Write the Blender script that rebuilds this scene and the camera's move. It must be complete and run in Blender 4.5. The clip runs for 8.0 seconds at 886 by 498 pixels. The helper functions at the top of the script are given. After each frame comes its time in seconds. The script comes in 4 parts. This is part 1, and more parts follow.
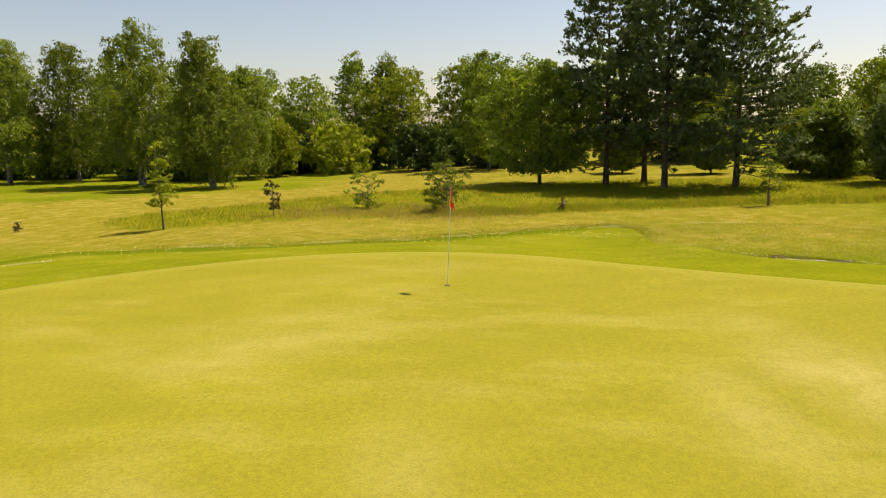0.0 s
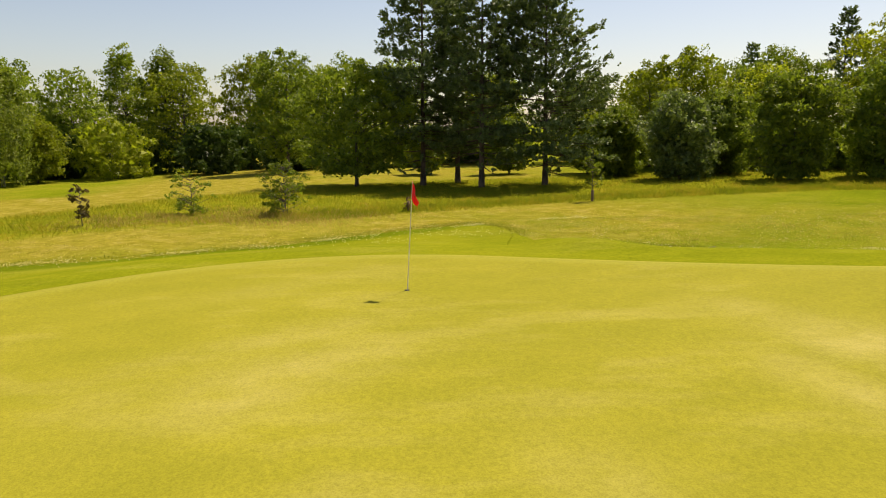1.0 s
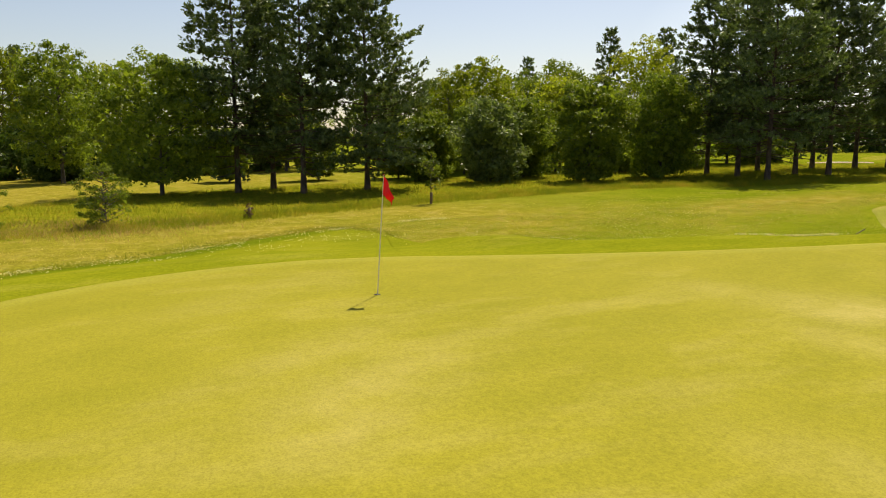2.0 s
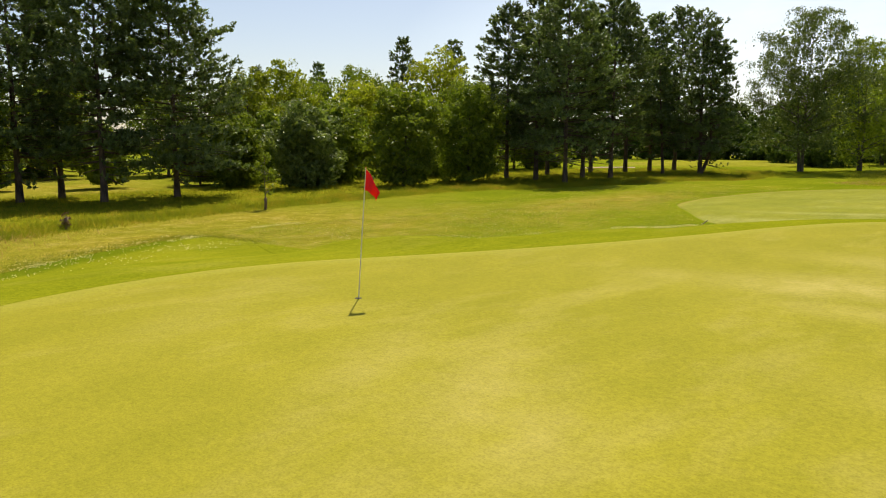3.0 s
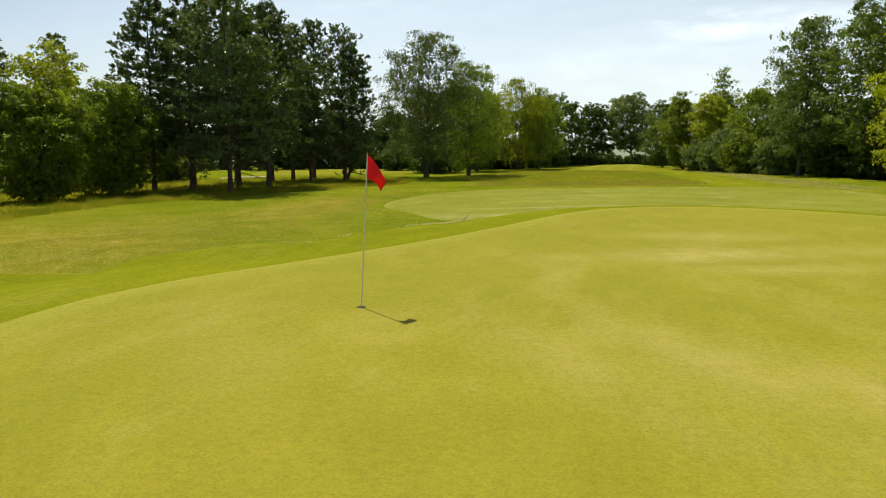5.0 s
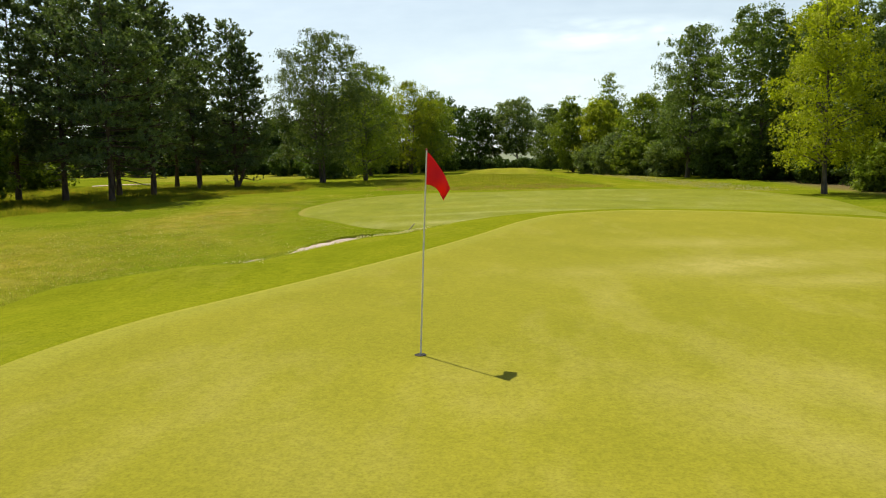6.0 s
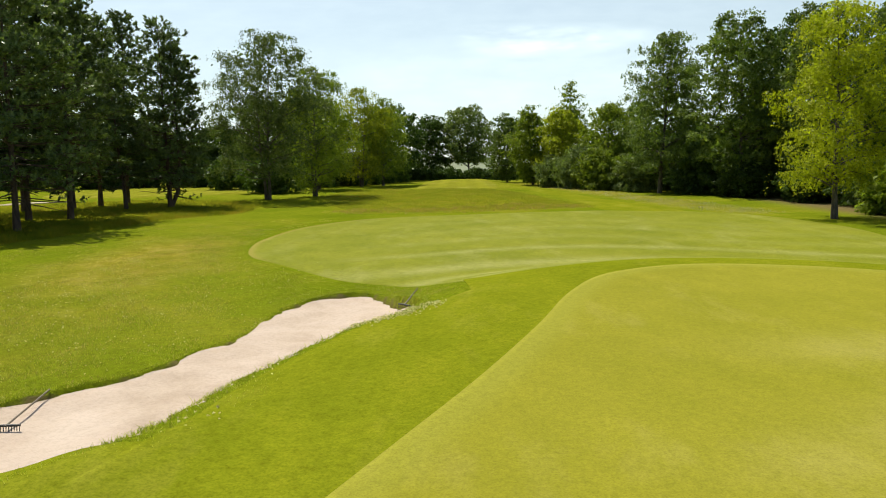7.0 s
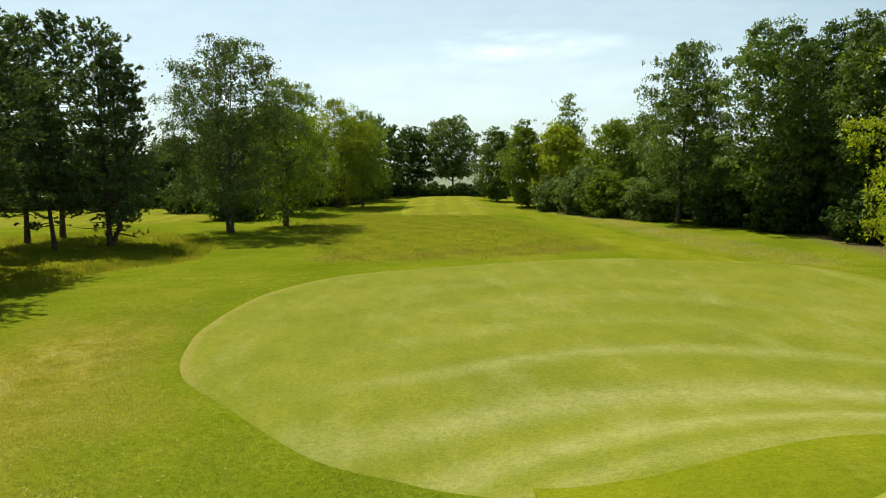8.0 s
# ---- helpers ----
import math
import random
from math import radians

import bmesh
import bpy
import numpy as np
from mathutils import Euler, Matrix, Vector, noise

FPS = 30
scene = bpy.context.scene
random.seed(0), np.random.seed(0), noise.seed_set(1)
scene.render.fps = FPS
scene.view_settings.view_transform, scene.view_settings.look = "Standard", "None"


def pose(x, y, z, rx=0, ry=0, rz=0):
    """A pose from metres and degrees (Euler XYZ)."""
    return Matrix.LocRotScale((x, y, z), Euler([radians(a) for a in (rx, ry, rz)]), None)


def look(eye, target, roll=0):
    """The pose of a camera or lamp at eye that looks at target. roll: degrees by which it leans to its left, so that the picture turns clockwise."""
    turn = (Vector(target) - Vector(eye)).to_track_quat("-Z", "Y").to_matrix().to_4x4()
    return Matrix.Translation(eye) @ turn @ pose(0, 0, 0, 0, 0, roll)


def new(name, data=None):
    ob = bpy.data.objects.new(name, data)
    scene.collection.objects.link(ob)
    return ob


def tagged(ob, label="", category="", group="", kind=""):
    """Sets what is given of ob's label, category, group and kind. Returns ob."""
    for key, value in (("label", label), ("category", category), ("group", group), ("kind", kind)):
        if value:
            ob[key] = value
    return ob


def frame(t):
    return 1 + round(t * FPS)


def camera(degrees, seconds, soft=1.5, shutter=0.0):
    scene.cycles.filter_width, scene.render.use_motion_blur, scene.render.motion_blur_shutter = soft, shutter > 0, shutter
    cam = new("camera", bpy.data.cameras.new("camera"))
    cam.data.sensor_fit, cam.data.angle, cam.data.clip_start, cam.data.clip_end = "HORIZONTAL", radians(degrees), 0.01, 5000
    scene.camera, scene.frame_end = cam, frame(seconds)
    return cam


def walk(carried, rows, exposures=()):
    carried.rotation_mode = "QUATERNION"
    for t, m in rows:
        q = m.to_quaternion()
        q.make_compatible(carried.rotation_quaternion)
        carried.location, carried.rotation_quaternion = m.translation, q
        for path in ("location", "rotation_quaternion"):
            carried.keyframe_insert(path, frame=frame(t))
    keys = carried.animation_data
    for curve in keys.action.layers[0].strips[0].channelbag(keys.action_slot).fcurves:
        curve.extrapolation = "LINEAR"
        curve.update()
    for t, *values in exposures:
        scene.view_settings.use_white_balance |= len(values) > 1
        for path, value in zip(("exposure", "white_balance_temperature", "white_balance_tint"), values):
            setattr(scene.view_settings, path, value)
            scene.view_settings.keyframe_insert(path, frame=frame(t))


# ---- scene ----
cam = camera(63.0, 8.0, soft=1.05)
PATH = [
    (0, (14.643, 3.41, 3.314), (12.724, 2.952, 2.985), -0.7),
    (0.5, (14.289, 1.329, 3.209), (12.32, 1.192, 2.883), -0.4),
    (1, (13.699, -0.598, 3.05), (11.734, -0.412, 2.729), -0.2),
    (1.5, (12.892, -2.387, 2.877), (10.98, -1.886, 2.568), 0.3),
    (1.7, (12.508, -3.036, 2.809), (10.631, -2.415, 2.504), 0.2),
    (2.8, (9.996, -6.203, 2.451), (8.443, -4.973, 2.177), 0.1),
    (3, (9.477, -6.697, 2.414), (8.005, -5.37, 2.142), 0.3),
    (3.5, (8.106, -7.739, 2.259), (6.853, -6.201, 2.0), 0.2),
    (4, (6.715, -8.531, 2.185), (5.701, -6.825, 1.935), 0.1),
    (4.5, (5.218, -8.952, 2.067), (4.46, -7.117, 1.825), -0.1),
    (5, (3.767, -9.111, 1.977), (3.223, -7.2, 1.742), -0.2),
    (5.2, (3.18, -8.905, 1.901), (2.711, -6.975, 1.668), -0.3),
    (6.3, (0.319, -5.952, 2.006), (0.164, -3.97, 1.785), -0.7),
    (6.5, (-0.149, -4.784, 2.174), (-0.275, -2.8, 1.956), -0.7),
    (7, (-1.347, -1.271, 2.905), (-1.398, 0.717, 2.693), -0.6),
    (7.5, (-2.214, 3.012, 3.916), (-2.218, 5.001, 3.71), -0.6),
    (8, (-2.786, 7.744, 4.847), (-2.769, 9.734, 4.645), -0.4),
]
walk(cam, [(t, look(eye, target, roll)) for t, eye, target, roll in PATH],
     exposures=[(0.0, 0.52, 7550, 19), (2.0, 0.43, 7300, 16), (3.0, 0.42, 7100, 14), (3.5, 0.34, 7000, 13), (5.0, 0.19, 6850, 10), (6.5, 0.27, 6700, 6), (7.2, 0.25, 6650, 4), (8.0, 0.2, 6550, 2)])

# ---- light ----
SUN_FROM = Vector((-0.845, 0.945, 2.1)).normalized()
SUN_EL = math.asin(SUN_FROM.z)
SUN_AZ = math.atan2(SUN_FROM.x, SUN_FROM.y)
world = bpy.data.worlds.new("sky")
scene.world = world
world.use_nodes = True
wn = world.node_tree
sky = wn.nodes.new("ShaderNodeTexSky")
sky.sky_type = "NISHITA"
sky.sun_disc = False
sky.sun_elevation = SUN_EL
sky.sun_rotation = SUN_AZ
sky.dust_density = 1.1
sky.air_density = 1.0
sky.ozone_density = 1.0
wn.links.new(sky.outputs[0], wn.nodes["Background"].inputs[0])
wn.nodes["Background"].inputs[1].default_value = 0.094
sun = new("sun", bpy.data.lights.new("sun", "SUN"))
sun.data.energy = 4.75
sun.data.angle = radians(0.55)
sun.data.color = (1.0, 0.95, 0.84)
sun.matrix_world = look(SUN_FROM * 60, (0, 0, 0))


# ---- materials ----
def material(name):
    m = bpy.data.materials.new(name)
    m.use_nodes = True
    nt = m.node_tree
    return m, nt, nt.nodes["Principled BSDF"], nt.nodes["Material Output"]


def node(nt, kind, **values):
    n = nt.nodes.new(kind)
    for key, value in values.items():
        n.inputs[key].default_value = value
    return n


def noise_tex(nt, coord, scale, detail=4.0, rough=0.55, stretch=None, turn=0.0):
    n = node(nt, "ShaderNodeTexNoise", Scale=scale, Detail=detail, Roughness=rough)
    if stretch:
        mp = nt.nodes.new("ShaderNodeMapping")
        mp.inputs["Scale"].default_value = stretch
        mp.inputs["Rotation"].default_value = (0, 0, turn)
        nt.links.new(coord, mp.inputs["Vector"])
        coord = mp.outputs[0]
    nt.links.new(coord, n.inputs["Vector"])
    return n.outputs["Fac"]


def ramp(nt, fac, stops):
    r = nt.nodes.new("ShaderNodeValToRGB")
    while len(r.color_ramp.elements) < len(stops):
        r.color_ramp.elements.new(0.5)
    for e, (p, c) in zip(r.color_ramp.elements, stops):
        e.position = p
        e.color = (*c, 1) if len(c) == 3 else (c[0], c[0], c[0], 1)
    nt.links.new(fac, r.inputs[0])
    return r.outputs[0]


def mix(nt, fac, a, b, mode="MIX"):
    m = nt.nodes.new("ShaderNodeMix")
    m.data_type, m.blend_type = "RGBA", mode
    for sock, v in ((m.inputs[0], fac), (m.inputs[6], a), (m.inputs[7], b)):
        if isinstance(v, (int, float)):
            sock.default_value = v
        elif isinstance(v, tuple):
            sock.default_value = (*v, 1)
        else:
            nt.links.new(v, sock)
    return m.outputs[2]


def bump(nt, height, bsdf, strength, distance):
    b = node(nt, "ShaderNodeBump", Strength=strength, Distance=distance)
    nt.links.new(height, b.inputs["Height"])
    nt.links.new(b.outputs[0], bsdf.inputs["Normal"])


def turf(name, dark, mid, light, pale, pale_amount, stripes=None, fine=60.0, relief=0.35, spots=False, rim=False, gloss=0.0):
    """Mown grass: broad patches, worn pale streaks, blade grain and, where wanted, mowing stripes."""
    m, nt, bsdf, out = material(name)
    co = nt.nodes.new("ShaderNodeTexCoord").outputs["Object"]
    broad = noise_tex(nt, co, 0.22, 5.0, 0.6)
    patch = noise_tex(nt, co, 1.1, 6.0, 0.62, (1.0, 0.55, 1.0), 0.5)
    grain = noise_tex(nt, co, fine, 3.0, 0.7)
    col = ramp(nt, broad, [(0.34, dark), (0.5, mid), (0.66, light)])
    col2 = ramp(nt, patch, [(0.36, dark), (0.56, mid), (0.68, light)])
    col = mix(nt, 0.5, col, col2)
    worn = noise_tex(nt, co, 0.55, 7.0, 0.66, (1.0, 0.4, 1.0), -0.7)
    worn_f = ramp(nt, worn, [(0.52, (0.0,)), (0.7, (pale_amount,))])
    col = mix(nt, worn_f, col, pale)
    if stripes:
        turn, width, amount, centre = stripes
        mp = nt.nodes.new("ShaderNodeMapping")
        mp.inputs["Rotation"].default_value = (0, 0, turn)
        nt.links.new(co, mp.inputs["Vector"])
        w = node(nt, "ShaderNodeTexWave", Scale=0.314 / width, Distortion=0.7, Detail=2.0)
        w.inputs["Detail Scale"].default_value = 0.4
        if centre:
            w.wave_type = "RINGS"
            w.rings_direction = "Z"
            mp.inputs["Location"].default_value = (-centre[0], -centre[1], 0)
        nt.links.new(mp.outputs[0], w.inputs["Vector"])
        col = mix(nt, amount, col, ramp(nt, w.outputs["Fac"], [(0.25, (0.55,)), (0.75, (1.0,))]), "MULTIPLY")
    if spots or rim:
        at = nt.nodes.new("ShaderNodeAttribute")
        at.attribute_name = "worn"
        ragged = mix(nt, 0.6, at.outputs["Color"], ramp(nt, noise_tex(nt, co, 1.7, 7.0, 0.7), [(0.38, (0.0,)), (0.66, (1.0,))]), "MULTIPLY")
        col = mix(nt, ragged, col, pale)
        edge = nt.nodes.new("ShaderNodeAttribute")
        edge.attribute_name = "rim"
        col = mix(nt, ramp(nt, edge.outputs["Fac"], [(0.0, (0.0,)), (1.0, (0.6,))]), col, rim or pale)
    tuft = noise_tex(nt, co, fine * 0.3, 5.0, 0.7)
    col = mix(nt, 0.48 if spots else 0.75, col, ramp(nt, tuft, [(0.3, (0.72,)), (0.5, (1.0,)), (0.7, (1.22,))]), "MULTIPLY")
    speck = ramp(nt, grain, [(0.32, (0.62,)), (0.5, (1.0,)), (0.72, (1.25,))])
    col = mix(nt, 0.5 if spots else 0.65, col, speck, "MULTIPLY")
    nt.links.new(col, bsdf.inputs["Base Color"])
    bsdf.inputs["Roughness"].default_value = 0.85
    bsdf.inputs["Specular IOR Level"].default_value = gloss
    bump(nt, grain, bsdf, relief, 0.02)
    return m


GREEN_MAT = turf("putting_green_turf", (0.216, 0.208, 0.016), (0.243, 0.227, 0.02), (0.272, 0.25, 0.024),
                 (0.385, 0.33, 0.095), 0.33, stripes=(-0.64, 1.15, 0.05, None), fine=38.0, relief=0.25, spots=True, rim=(0.27, 0.262, 0.035), gloss=0.03)
FRINGE_MAT = turf("fringe_turf", (0.135, 0.157, 0.008), (0.174, 0.191, 0.01), (0.22, 0.222, 0.014), (0.29, 0.27, 0.04), 0.42, fine=30.0, rim=(0.062, 0.104, 0.004))
APRON_MAT = turf("fairway_turf", (0.158, 0.175, 0.013), (0.197, 0.208, 0.018), (0.235, 0.234, 0.026), (0.35, 0.335, 0.115), 0.3, fine=30.0, rim=(0.3, 0.235, 0.06), gloss=0.035)
TEE_MAT = turf("tee_turf", (0.18, 0.186, 0.0144), (0.222, 0.222, 0.0204), (0.264, 0.246, 0.024), (0.336, 0.312, 0.084), 0.5,
               stripes=(0.0, 2.4, 0.25, None), fine=20.0)


def ground_material():
    m, nt, bsdf, out = material("rough_grass_ground")
    co = nt.nodes.new("ShaderNodeTexCoord").outputs["Object"]
    at = nt.nodes.new("ShaderNodeAttribute")
    at.attribute_name = "zone"
    sep = nt.nodes.new("ShaderNodeSeparateColor")
    nt.links.new(at.outputs["Color"], sep.inputs[0])
    tall, dry, soil = sep.outputs
    broad = noise_tex(nt, co, 0.16, 6.0, 0.62)
    mid = noise_tex(nt, co, 1.3, 6.0, 0.65)
    grain = noise_tex(nt, co, 26.0, 4.0, 0.72)
    green = ramp(nt, broad, [(0.32, (0.114, 0.147, 0.008)), (0.5, (0.162, 0.188, 0.011)), (0.68, (0.218, 0.22, 0.017))])
    green = mix(nt, ramp(nt, mid, [(0.4, (0.0,)), (0.66, (0.55,))]), green, (0.124, 0.165, 0.005))
    straw = ramp(nt, mid, [(0.34, (0.182, 0.165, 0.014)), (0.52, (0.25, 0.212, 0.027)), (0.7, (0.325, 0.27, 0.065))])
    far = nt.nodes.new("ShaderNodeMath")
    far.operation = "MULTIPLY_ADD"
    nt.links.new(broad, far.inputs[0])
    far.inputs[1].default_value = 0.9
    nt.links.new(dry, far.inputs[2])
    dryf = ramp(nt, far.outputs[0], [(0.5, (0.0,)), (0.95, (0.95,))])
    col = mix(nt, dryf, green, straw)
    long_c = ramp(nt, mid, [(0.34, (0.128, 0.158, 0.008)), (0.54, (0.195, 0.196, 0.011)), (0.72, (0.27, 0.21, 0.022))])
    col = mix(nt, tall, col, long_c)
    col = mix(nt, 0.8, col, ramp(nt, grain, [(0.3, (0.5,)), (0.5, (1.0,)), (0.74, (1.35,))]), "MULTIPLY")
    tuft = noise_tex(nt, co, 7.0, 6.0, 0.72)
    col = mix(nt, 0.9, col, ramp(nt, tuft, [(0.3, (0.6,)), (0.5, (1.0,)), (0.7, (1.35,))]), "MULTIPLY")
    col = mix(nt, soil, col, mix(nt, mid, (0.1, 0.066, 0.03), (0.2, 0.15, 0.08)))
    # far field: pale crop green, with the grey of distance mixed in
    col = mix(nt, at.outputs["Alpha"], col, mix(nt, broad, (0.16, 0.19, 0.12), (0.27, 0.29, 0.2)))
    nt.links.new(col, bsdf.inputs["Base Color"])
    bsdf.inputs["Roughness"].default_value = 0.9
    bsdf.inputs["Specular IOR Level"].default_value = 0.0
    bump(nt, mix(nt, 0.5, grain, tuft), bsdf, 0.7, 0.07)
    return m


def sand_material():
    m, nt, bsdf, out = material("bunker_sand")
    co = nt.nodes.new("ShaderNodeTexCoord").outputs["Object"]
    broad = noise_tex(nt, co, 0.9, 5.0, 0.6)
    fine = noise_tex(nt, co, 14.0, 5.0, 0.7)
    col = ramp(nt, broad, [(0.3, (0.44, 0.34, 0.26)), (0.5, (0.52, 0.41, 0.33)), (0.7, (0.57, 0.46, 0.38))])
    col = mix(nt, 0.5, col, ramp(nt, fine, [(0.35, (0.75,)), (0.55, (1.0,))]), "MULTIPLY")
    nt.links.new(col, bsdf.inputs["Base Color"])
    bsdf.inputs["Roughness"].default_value = 0.95
    bsdf.inputs["Specular IOR Level"].default_value = 0.1
    rake = nt.nodes.new("ShaderNodeMapping")
    rake.inputs["Rotation"].default_value = (0, 0, 0.5)
    nt.links.new(co, rake.inputs["Vector"])
    w = node(nt, "ShaderNodeTexWave", Scale=6.0, Distortion=3.0, Detail=3.0)
    nt.links.new(rake.outputs[0], w.inputs["Vector"])
    b1 = mix(nt, 0.3, fine, w.outputs["Fac"])
    bump(nt, b1, bsdf, 0.5, 0.03)
    return m


def leaf_material(name, dark, light, through_amount=0.5, gloss=0.12):
    """Thin leaves: each leaf its own tone, each tree its own shift, light passing through."""
    m, nt, bsdf, out = material(name)
    geo = nt.nodes.new("ShaderNodeNewGeometry")
    info = nt.nodes.new("ShaderNodeObjectInfo")
    dark = tuple(0.8 * d + 0.2 * l for d, l in zip(dark, light))
    col = ramp(nt, geo.outputs["Random Per Island"], [(0.0, dark), (0.8, light)])
    co = nt.nodes.new("ShaderNodeTexCoord").outputs["Object"]
    lump = noise_tex(nt, co, 0.7, 3.0)
    col = mix(nt, 0.6, col, ramp(nt, lump, [(0.3, (0.65,)), (0.7, (1.3,))]), "MULTIPLY")
    hs = nt.nodes.new("ShaderNodeHueSaturation")
    mr = node(nt, "ShaderNodeMapRange")
    mr.inputs["To Min"].default_value, mr.inputs["To Max"].default_value = 0.78, 1.25
    nt.links.new(info.outputs["Random"], mr.inputs["Value"])
    nt.links.new(mr.outputs[0], hs.inputs["Value"])
    nt.links.new(col, hs.inputs["Color"])
    nt.links.new(hs.outputs[0], bsdf.inputs["Base Color"])
    bsdf.inputs["Roughness"].default_value = 0.42
    bsdf.inputs["Specular IOR Level"].default_value = gloss
    tr = nt.nodes.new("ShaderNodeBsdfTranslucent")
    tint = mix(nt, 1.0, hs.outputs[0], (1.05, 1.2, 0.5), "MULTIPLY")
    nt.links.new(tint, tr.inputs["Color"])
    sh = nt.nodes.new("ShaderNodeMixShader")
    sh.inputs[0].default_value = through_amount
    nt.links.new(bsdf.outputs[0], sh.inputs[1])
    nt.links.new(tr.outputs[0], sh.inputs[2])
    nt.links.new(sh.outputs[0], out.inputs["Surface"])
    return m


def bark_material(name, dark, light, scale, stretch=(1, 1, 0.25)):
    m, nt, bsdf, out = material(name)
    co = nt.nodes.new("ShaderNodeTexCoord").outputs["Object"]
    n = noise_tex(nt, co, scale, 6.0, 0.65, stretch)
    nt.links.new(ramp(nt, n, [(0.36, dark), (0.6, light)]), bsdf.inputs["Base Color"])
    bsdf.inputs["Roughness"].default_value = 0.9
    bump(nt, n, bsdf, 0.6, 0.03)
    return m


LEAF = {
    "birch": leaf_material("birch_leaves", (0.09, 0.134, 0.018), (0.24, 0.28, 0.036), 0.48, 0.1),
    "oak": leaf_material("oak_leaves", (0.076, 0.121, 0.017), (0.228, 0.268, 0.034), 0.48, 0.1),
    "bright": leaf_material("bright_green_leaves", (0.143, 0.187, 0.0158), (0.296, 0.314, 0.028), 0.5, 0.1),
    # deep green leaf, darkened further to put wood shade into its colour
    "dark": leaf_material("shade_dark_green_leaves", (0.0277, 0.0524, 0.0121), (0.0941, 0.138, 0.0284), 0.32, 0.08),
    "maple": leaf_material("maple_leaves", (0.042, 0.074, 0.017), (0.185, 0.232, 0.052), 0.42, 0.16),
    "yellow": leaf_material("yellow_green_leaves", (0.208, 0.239, 0.0219), (0.397, 0.402, 0.0413), 0.58, 0.1),
    "gold": leaf_material("golden_leaves", (0.2, 0.225, 0.014), (0.41, 0.42, 0.028), 0.55, 0.1),
    "grey": leaf_material("grey_green_leaves", (0.056, 0.092, 0.025), (0.205, 0.242, 0.075), 0.42, 0.16),
    "red": leaf_material("copper_leaves", (0.07, 0.05, 0.02), (0.14, 0.1, 0.03), 0.3),
    "pine": leaf_material("pine_needles", (0.058, 0.092, 0.03), (0.172, 0.214, 0.074), 0.35, 0.2),
    "dead": leaf_material("dry_leaves", (0.1, 0.06, 0.03), (0.2, 0.13, 0.06), 0.2),
}
BARK = {
    "birch": bark_material("birch_bark", (0.05, 0.042, 0.036), (0.34, 0.31, 0.27), 5.0, (1, 1, 1.6)),
    "pine": bark_material("pine_bark", (0.045, 0.03, 0.022), (0.13, 0.085, 0.06), 7.0),
    "oak": bark_material("oak_bark", (0.04, 0.032, 0.024), (0.13, 0.105, 0.08), 7.0),
}
GROUND_MAT = ground_material()
SAND_MAT = sand_material()


WORN = [(5.0, 6.6, 2.2, 0.9, 0.35, 0.85), (6.3, 5.0, 1.6, 0.6, 0.2, 0.6), (4.4, -1.6, 0.7, 1.9, 0.6, 0.6), (2.9, -1.8, 0.5, 1.8, 0.6, 0.45), (5.4, -2.0, 0.5, 1.3, 0.6, 0.5),
        (5.2, 9.6, 1.8, 0.8, 0.0, 0.6), (2.4, 5.6, 1.2, 0.7, 0.4, 0.35), (8.4, 1.5, 1.4, 0.6, 0.3, 0.4), (7.6, 7.8, 1.5, 0.7, 0.2, 0.5), (-0.5, -2.6, 0.5, 1.6, 0.7, 0.25)]  # x, y, length, breadth, turn, amount


# ---- lie of the land ----
def sstep(a, b, x):
    t = np.clip((x - a) / (b - a), 0, 1)
    return t * t * (3 - 2 * t)


def spline(points, n=10):
    """A smooth closed line through the points."""
    p = np.array(points, float)
    out = []
    for i in range(len(p)):
        a, b, c, d = p[i - 1], p[i], p[(i + 1) % len(p)], p[(i + 2) % len(p)]
        for k in range(n):
            t = k / n
            out.append(0.5 * (2 * b + (c - a) * t + (2 * a - 5 * b + 4 * c - d) * t * t + (3 * b - a - 3 * c + d) * t ** 3))
    return np.array(out)


def outline_distance(poly, x, y):
    """Distance to a closed line, negative inside."""
    q = np.stack([np.ravel(x), np.ravel(y)], 1).astype(float)
    best = np.full(len(q), 1e18)
    inside = np.zeros(len(q), bool)
    for a, b in zip(poly, np.roll(poly, -1, 0)):
        e = b - a
        w = q - a
        t = np.clip(w @ e / max(e @ e, 1e-9), 0, 1)
        best = np.minimum(best, ((w - t[:, None] * e) ** 2).sum(1))
        cross = (a[1] > q[:, 1]) != (b[1] > q[:, 1])
        with np.errstate(divide="ignore", invalid="ignore"):
            xi = a[0] + (q[:, 1] - a[1]) * e[0] / e[1]
        inside ^= cross & (q[:, 0] < xi)
    d = np.sqrt(best)
    return np.where(inside, -d, d).reshape(np.shape(x))


GREEN_LINE = spline([(2, -9.6), (-1.6, -6.6), (-3.4, -4.0), (-4.15, -1.2), (-3.95, 1.2), (-3.15, 3.4), (-2.1, 6.0), (-1.1, 8.4), (0.0, 11.3),
                     (1.0, 14.2), (2.25, 16.45), (4.4, 17.8), (6.8, 17.6), (9.2, 16.4), (12.2, 13.4), (15.4, 8), (17.6, 1), (17, -6), (13, -11), (7.5, -12)])
BUNKER_LINE = spline([(-9.1, 8.5), (-8.4, 9.95), (-7.2, 11.35), (-6.8, 12.7), (-6.2, 14.15), (-6.1, 15.8), (-5.75, 17.6), (-5.0, 18.75), (-4.0, 18.8), (-3.05, 17.35), (-2.35, 15.6),
                      (-2.3, 14.6), (-2.97, 13.3), (-3.55, 12.0), (-4.15, 10.3), (-4.75, 8.6), (-5.0, 6.9), (-5.25, 5.7), (-5.9, 5.0), (-7.3, 5.2), (-8.6, 6.7)])
